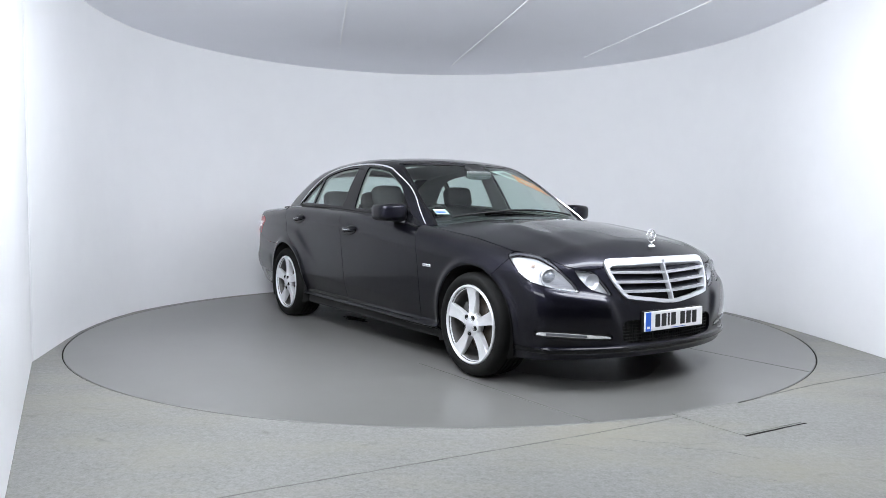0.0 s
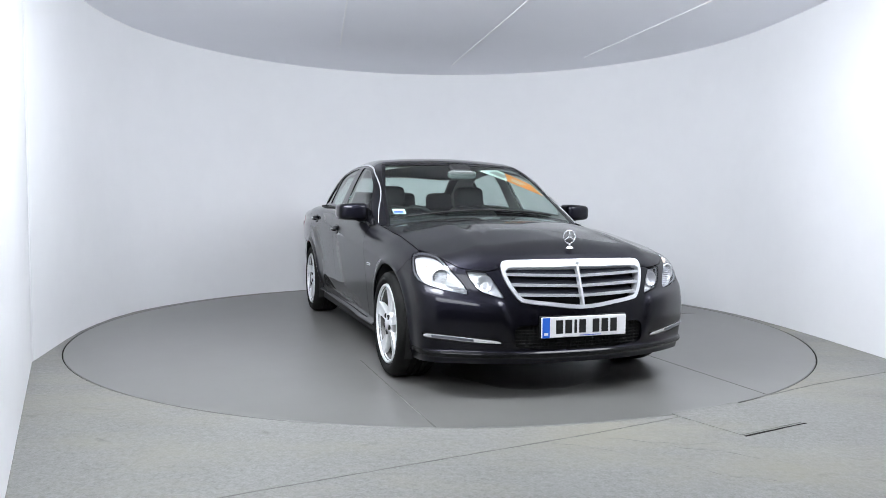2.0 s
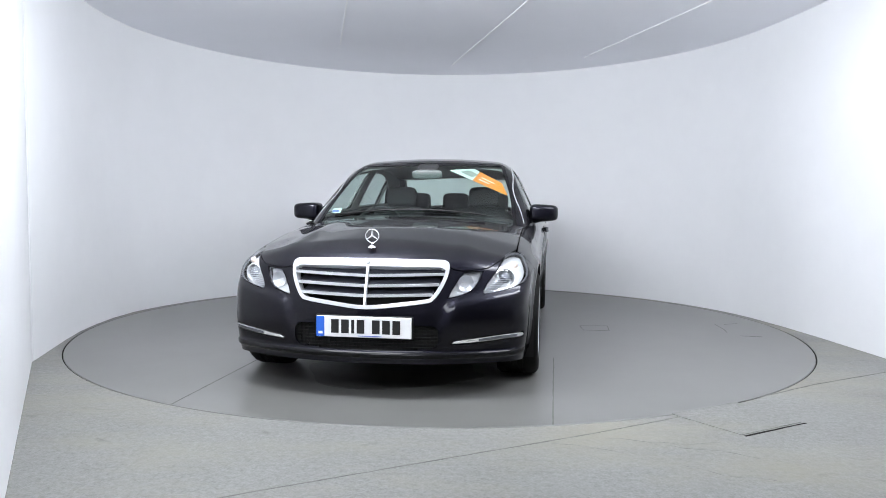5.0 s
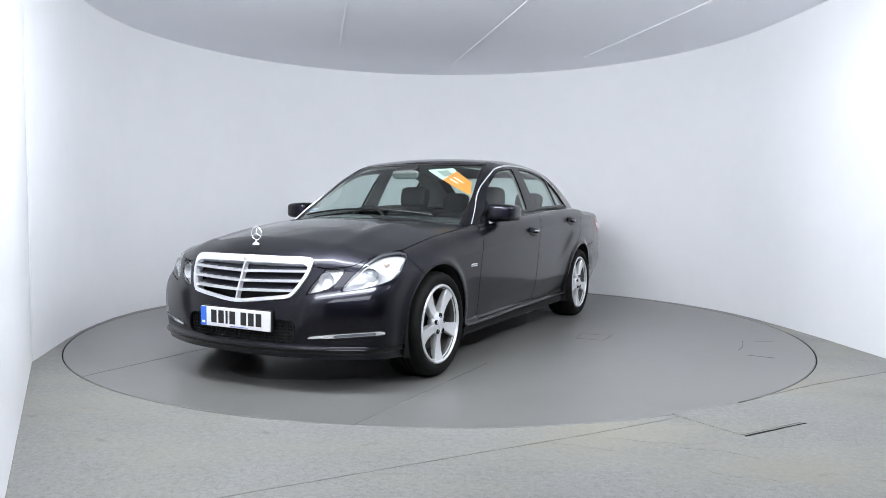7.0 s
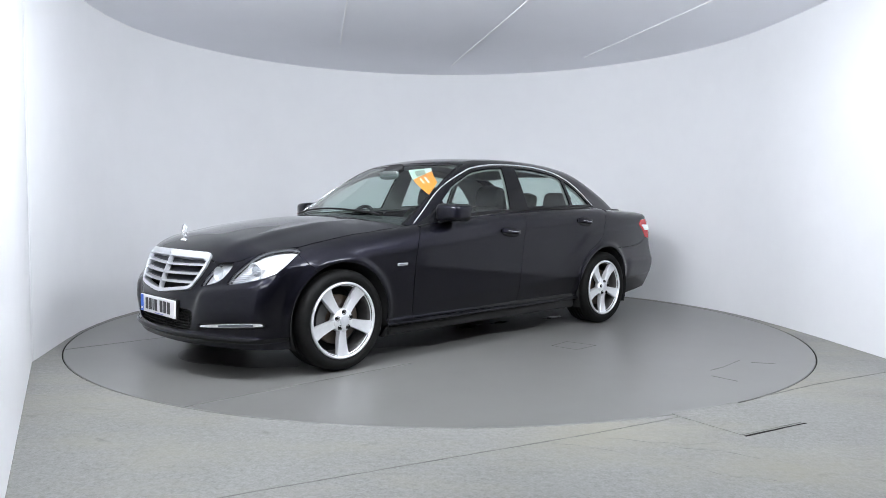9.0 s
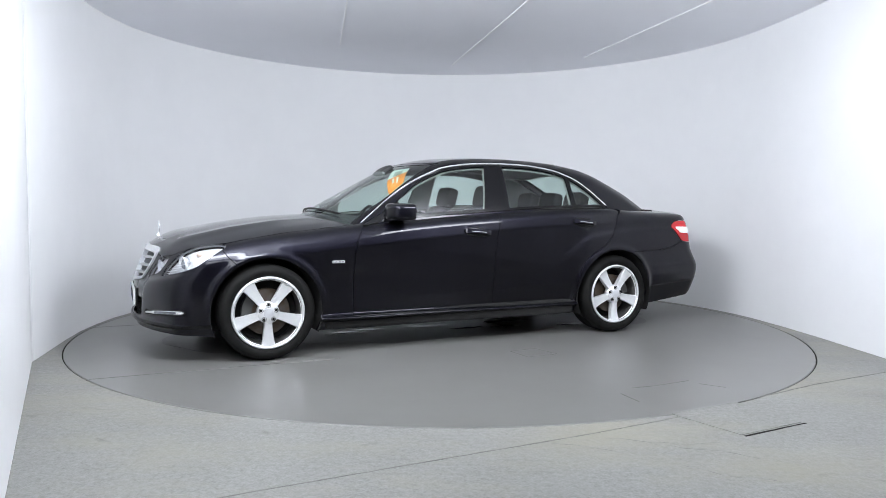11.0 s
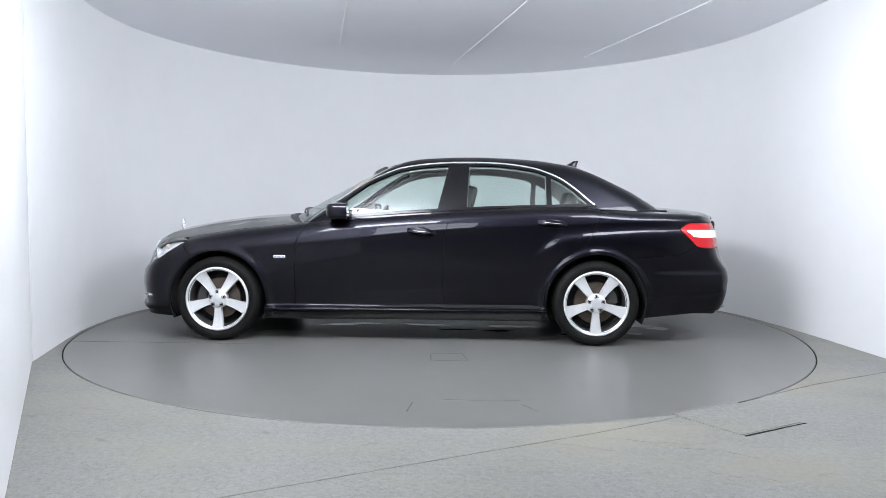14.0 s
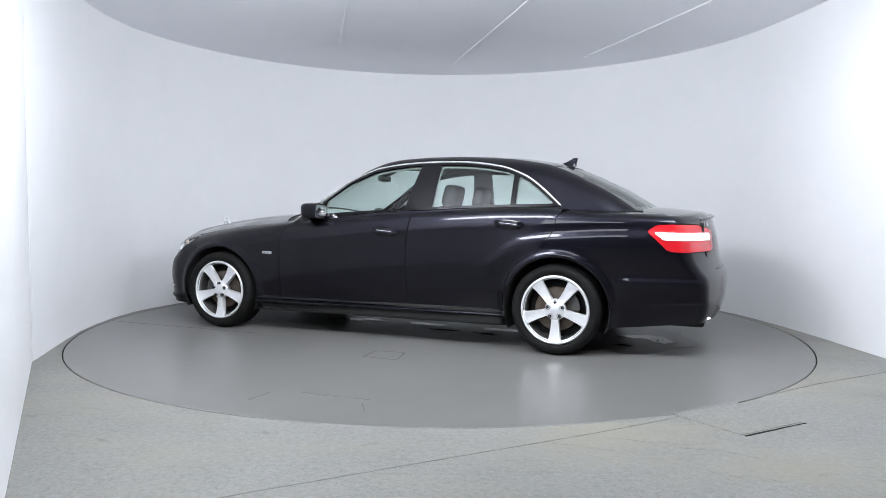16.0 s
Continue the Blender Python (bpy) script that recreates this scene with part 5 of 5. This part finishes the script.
for a in (90, 210, 330):
    c, s = math.cos(radians(a)), math.sin(radians(a))
    part("spoke", tube(bmesh.new(), [(2.058, 0, star_z + 0.062), (2.058, 0.037 * c, star_z + 0.062 + 0.037 * s)], [0.0062, 0.0016], 8), CHROME, star)

# wipers, aerial fin
for y0, y1, x1 in ((-0.60, -0.02, 0.93), (-0.02, 0.52, 0.87)):
    pts = []
    for t in np.linspace(0, 1, 13):
        y = y0 + (y1 - y0) * t
        x = 0.945 - 0.26 * y * y + 0.0
        z = float(meet(cabin, np.array([[x - 0.03, y, 0.6]]), np.array([0, 0, 1.0]), 0, 1.0)[0, 2])
        pts.append((x - 0.03, y, z + 0.016))
    arm = part("wiper", tube(bmesh.new(), pts, 0.007, 8), BLACK, CAR)
    part("wiper_blade", tube(bmesh.new(), [(x - 0.018, y, z + 0.000) for x, y, z in pts], 0.005, 6), BLACK, arm)
z = float(CABIN_Z(-1.33))
bm = bmesh.new()
rows = []
for h, x0, x1, w in ((-0.012, -1.24, -1.40, 0.026), (0.006, -1.262, -1.398, 0.017), (0.024, -1.318, -1.402, 0.010), (0.042, -1.352, -1.408, 0.006), (0.055, -1.372, -1.412, 0.003)):
    rows.append([bm.verts.new((x0 + (x1 - x0) * (1 - math.cos(a)) / 2, w * math.sin(a), z + h)) for a in np.linspace(0, 2 * math.pi, 17)[:-1]])
for a, b in zip(rows, rows[1:]):
    for i in range(16):
        bm.faces.new((a[i], a[(i + 1) % 16], b[(i + 1) % 16], b[i]))
bm.faces.new(rows[-1])
part("aerial_fin", bm, PAINT, CAR, smooth=True)

# number plate: characters stand as plain bars
px = 2.247
plate = part("number_plate", box(bmesh.new(), px - 0.014, px, -0.262, 0.262, 0.336, 0.449, 0.004), PLATE_WHITE, CAR, "white number plate with a blue band")
part("plate_band", box(bmesh.new(), px, px + 0.0015, -0.2605, -0.216, 0.338, 0.447), PLATE_BLUE, plate)
part("plate_emblem", box(bmesh.new(), px + 0.0015, px + 0.002, -0.250, -0.226, 0.352, 0.366), PLATE_WHITE, plate)
y = -0.178
for k in range(7):
    w = 0.016 if k == 2 else 0.042
    part("plate_bar", box(bmesh.new(), px, px + 0.0018, y, y + w, 0.358, 0.432, 0.0006, 1), PLATE_BLACK, plate)
    y += w + (0.042 if k == 3 else 0.014)
part("plate_print", box(bmesh.new(), px, px + 0.0012, -0.03, 0.10, 0.343, 0.3465), BLUE_PRINT, plate)
part("plate_backing", box(bmesh.new(), px - 0.03, px - 0.0145, -0.268, 0.268, 0.331, 0.454, 0.004), BLACK, plate)

# model badge on the boot, as bars
bm = bmesh.new()
for k in range(4):
    yy = 0.44 + 0.035 * k
    xx = float(meet(lower, np.array([[-1.6, yy, 0.93]]), np.array([-1.0, 0, 0]), 0, 1.5)[0, 0])
    box(bm, xx - 0.004, xx + 0.002, yy, yy + 0.026, 0.915, 0.945, 0.001, 1)
part("boot_badge", bm, CHROME, CAR, "small chrome badge bars")

# stickers behind the windscreen
ST = [(0.165, 1.338), (0.36, 1.352), (0.594, 1.232), (0.652, 1.132)]


def sticker(name, poly, mat, off, label=""):
    return panel(name, "top", span(0.15, 0.60, 0.012), span(0.12, 0.68, 0.012), [lambda p: inside(poly, p[:, 1], p[:, 2])], mat, CAR, cabin, lip=0.0008, offset=off, label=label)


def mixed(a, b, t):
    return (a[0] + (b[0] - a[0]) * t, a[1] + (b[1] - a[1]) * t)


m0, m1 = mixed(ST[0], ST[3], 0.42), mixed(ST[1], ST[2], 0.22)
sticker("windscreen_sticker", [ST[0], ST[1], m1, m0], STICK_WHITE, -0.0085, "white windscreen sticker with printed bars")
sticker("windscreen_sticker", [m0, m1, ST[2], ST[3]], STICK_ORANGE, -0.0085, "orange windscreen sticker with printed bars")
for mat, t0, t1, s0, s1 in ((STICK_GREY, 0.10, 0.36, 0.25, 0.7), (STICK_WHITE, 0.47, 0.82, 0.52, 0.62), (STICK_WHITE, 0.47, 0.70, 0.28, 0.38)):
    def at(t, s):
        return mixed(mixed(ST[0], ST[3], t), mixed(ST[1], ST[2], max(0.0, (t - 0.0) * 0.9)), s)
    sticker("sticker_bar", [at(t0, s0), at(t0, s1), at(t1, s1), at(t1, s0)], mat, -0.0072)
for (y0, y1, q0, q1, mat) in ((-0.665, -0.585, 0.994, 1.028, STICK_WHITE), (-0.66, -0.60, 1.000, 1.012, BLUE_PRINT)):
    panel("permit_sticker", "top", span(0.60, 0.85, 0.01), span(-0.69, -0.56, 0.008), [lambda p, a=y0, b=y1: np.minimum(p[:, 1] - a, b - p[:, 1]), lambda p, a=q0, b=q1: np.minimum(p[:, 2] - a, b - p[:, 2])],
          mat, CAR, cabin, lip=0.0008, offset=-0.0085 if mat is STICK_WHITE else -0.007, label="small white and blue permit sticker")


# ---- interior ----
def cushion(bm, sx, sy, sz, m, power=4.0):
    before = len(bm.verts)
    ellipsoid(bm, (sx / 2, sy / 2, sz / 2), power, n=14)
    bm.verts.ensure_lookup_table()
    for v in list(bm.verts)[before:]:
        v.co = m @ v.co
    return bm


def seat(x, y, wide, back, head):
    ob = part("seat", cushion(bmesh.new(), 0.56, wide, 0.20, pose(x + 0.20, y, 0.50, 0, -6, 0)), LEATHER, CAR, "dark upholstered seat", smooth=True)
    part("seat_back", cushion(bmesh.new(), 0.17, wide, 0.68, pose(x - 0.10, y, back, 0, -20, 0)), LEATHER, ob, smooth=True)
    for hy in head:
        part("headrest", cushion(bmesh.new(), 0.115, 0.27, 0.185, pose(x - 0.255, hy, back + 0.405, 0, -14, 0), 4.6), LEATHER, ob, smooth=True)
        bm = bmesh.new()
        for d in (-0.06, 0.06):
            tube(bm, [(x - 0.205, hy + d, back + 0.26), (x - 0.245, hy + d, back + 0.38)], 0.007, 8)
        part("headrest_post", bm, SATIN, ob)
    return ob


seat(-0.22, 0.375, 0.53, 0.715, [0.375])
seat(-0.22, -0.375, 0.53, 0.715, [-0.375])
seat(-1.12, 0.0, 1.34, 0.675, [0.40, -0.40, 0.0])
part("rear_shelf", box(bmesh.new(), -2.02, -1.36, -0.66, 0.66, 0.985, 1.005, 0.008), DASH, CAR)

bm = bmesh.new()
prof = [(1.02, 0.90), (0.90, 0.955), (0.72, 0.968), (0.55, 0.955), (0.47, 0.90), (0.46, 0.70), (0.60, 0.55), (1.02, 0.50)]
rows = []
for y in np.linspace(-0.74, 0.74, 25):
    hump = 0.022 * math.exp(-((y + 0.37) / 0.17) ** 2)
    rows.append([bm.verts.new((px_ - 0.30 * y * y * (px_ > 0.7), y, pz + hump * (0.45 < px_ < 0.6) - 0.03 * (abs(y) / 0.74) ** 4)) for px_, pz in prof])
for a, b in zip(rows, rows[1:]):
    for i in range(len(prof)):
        bm.faces.new((a[i], a[(i + 1) % len(prof)], b[(i + 1) % len(prof)], b[i]))
bm.faces.new(rows[0][::-1]), bm.faces.new(rows[-1])
bmesh.ops.recalc_face_normals(bm, faces=bm.faces)
part("dashboard", bm, DASH, CAR)
part("centre_console", box(bmesh.new(), -0.35, 0.55, -0.12, 0.12, 0.30, 0.62, 0.04), DASH, CAR)
bm = lathe(bmesh.new(), [(0.185 + 0.016 * math.cos(a), 0.014 * math.sin(a)) for a in np.linspace(0, 2 * math.pi, 11)[:-1]], 48, "x", closed=True)
wheel_ob = part("steering_wheel", bm, LEATHER, CAR, "dark steering wheel", smooth=True)
wheel_ob.matrix_local = pose(0.36, -0.375, 0.865, 0, -24, 0)
bm = ellipsoid(bmesh.new(), (0.03, 0.075, 0.065), 2.6, n=10)
for a in (0, 180, 270):
    c, s = math.cos(radians(a)), math.sin(radians(a))
    tube(bm, [(0.01, 0.05 * c, 0.05 * s), (0.0, 0.18 * c, 0.18 * s)], 0.014, 8)
part("spoke_hub", bm, LEATHER, wheel_ob)
bm = cushion(bmesh.new(), 0.035, 0.24, 0.072, pose(0.33, 0.0, 1.292, 0, 14, 0))
mirror = part("rear_view_mirror", bm, MIRROR_SHELL, CAR, "interior mirror", smooth=True)
part("mirror_mount", cushion(bmesh.new(), 0.12, 0.17, 0.045, pose(0.285, 0.0, 1.342, 0, 26, 0)), DASH, mirror, smooth=True)

panel("headlining", "top", span(-1.40, 0.10, 0.03), span(-0.66, 0.66, 0.03), [roof_zone, lambda p: p[:, 2] - 1.345], LINER, CAR, cabin, lip=0.01, offset=-0.03, label="pale grey headlining")


def inner_trim(flip):
    panel("door_card", "side", span(-1.45, 0.80, 0.03), span(0.32, 1.04, 0.03), [lambda p: BELT(p[:, 0]) - 0.012 - p[:, 2], off_rear_arch], DASH, CAR, lower, lip=0.01, offset=-0.07, flip=flip)
    panel("pillar_trim", "side", span(-2.0, 0.95, 0.018), span(0.92, 1.44, 0.014), [lambda p: -roof_zone(p) + 0.01, lambda p: -pane_zone(p) + 0.004, lambda p: p[:, 2] - BELT(p[:, 0])], LINER, CAR, cabin, lip=0.006, offset=-0.028, flip=flip, label="pale grey pillar trim")


both(inner_trim)


def motions():
    """The table turns and carries the car round with it."""
    walk(TURNTABLE, [(t, pose(0, 0, 0, 0, 0, a)) for t, a in HEADING])
    walk(CAR, [(t, pose(0, 0, 0, 0, 0, a) @ pose(CAR_OFF[0], CAR_OFF[1], 0.0)) for t, a in HEADING])


motions()
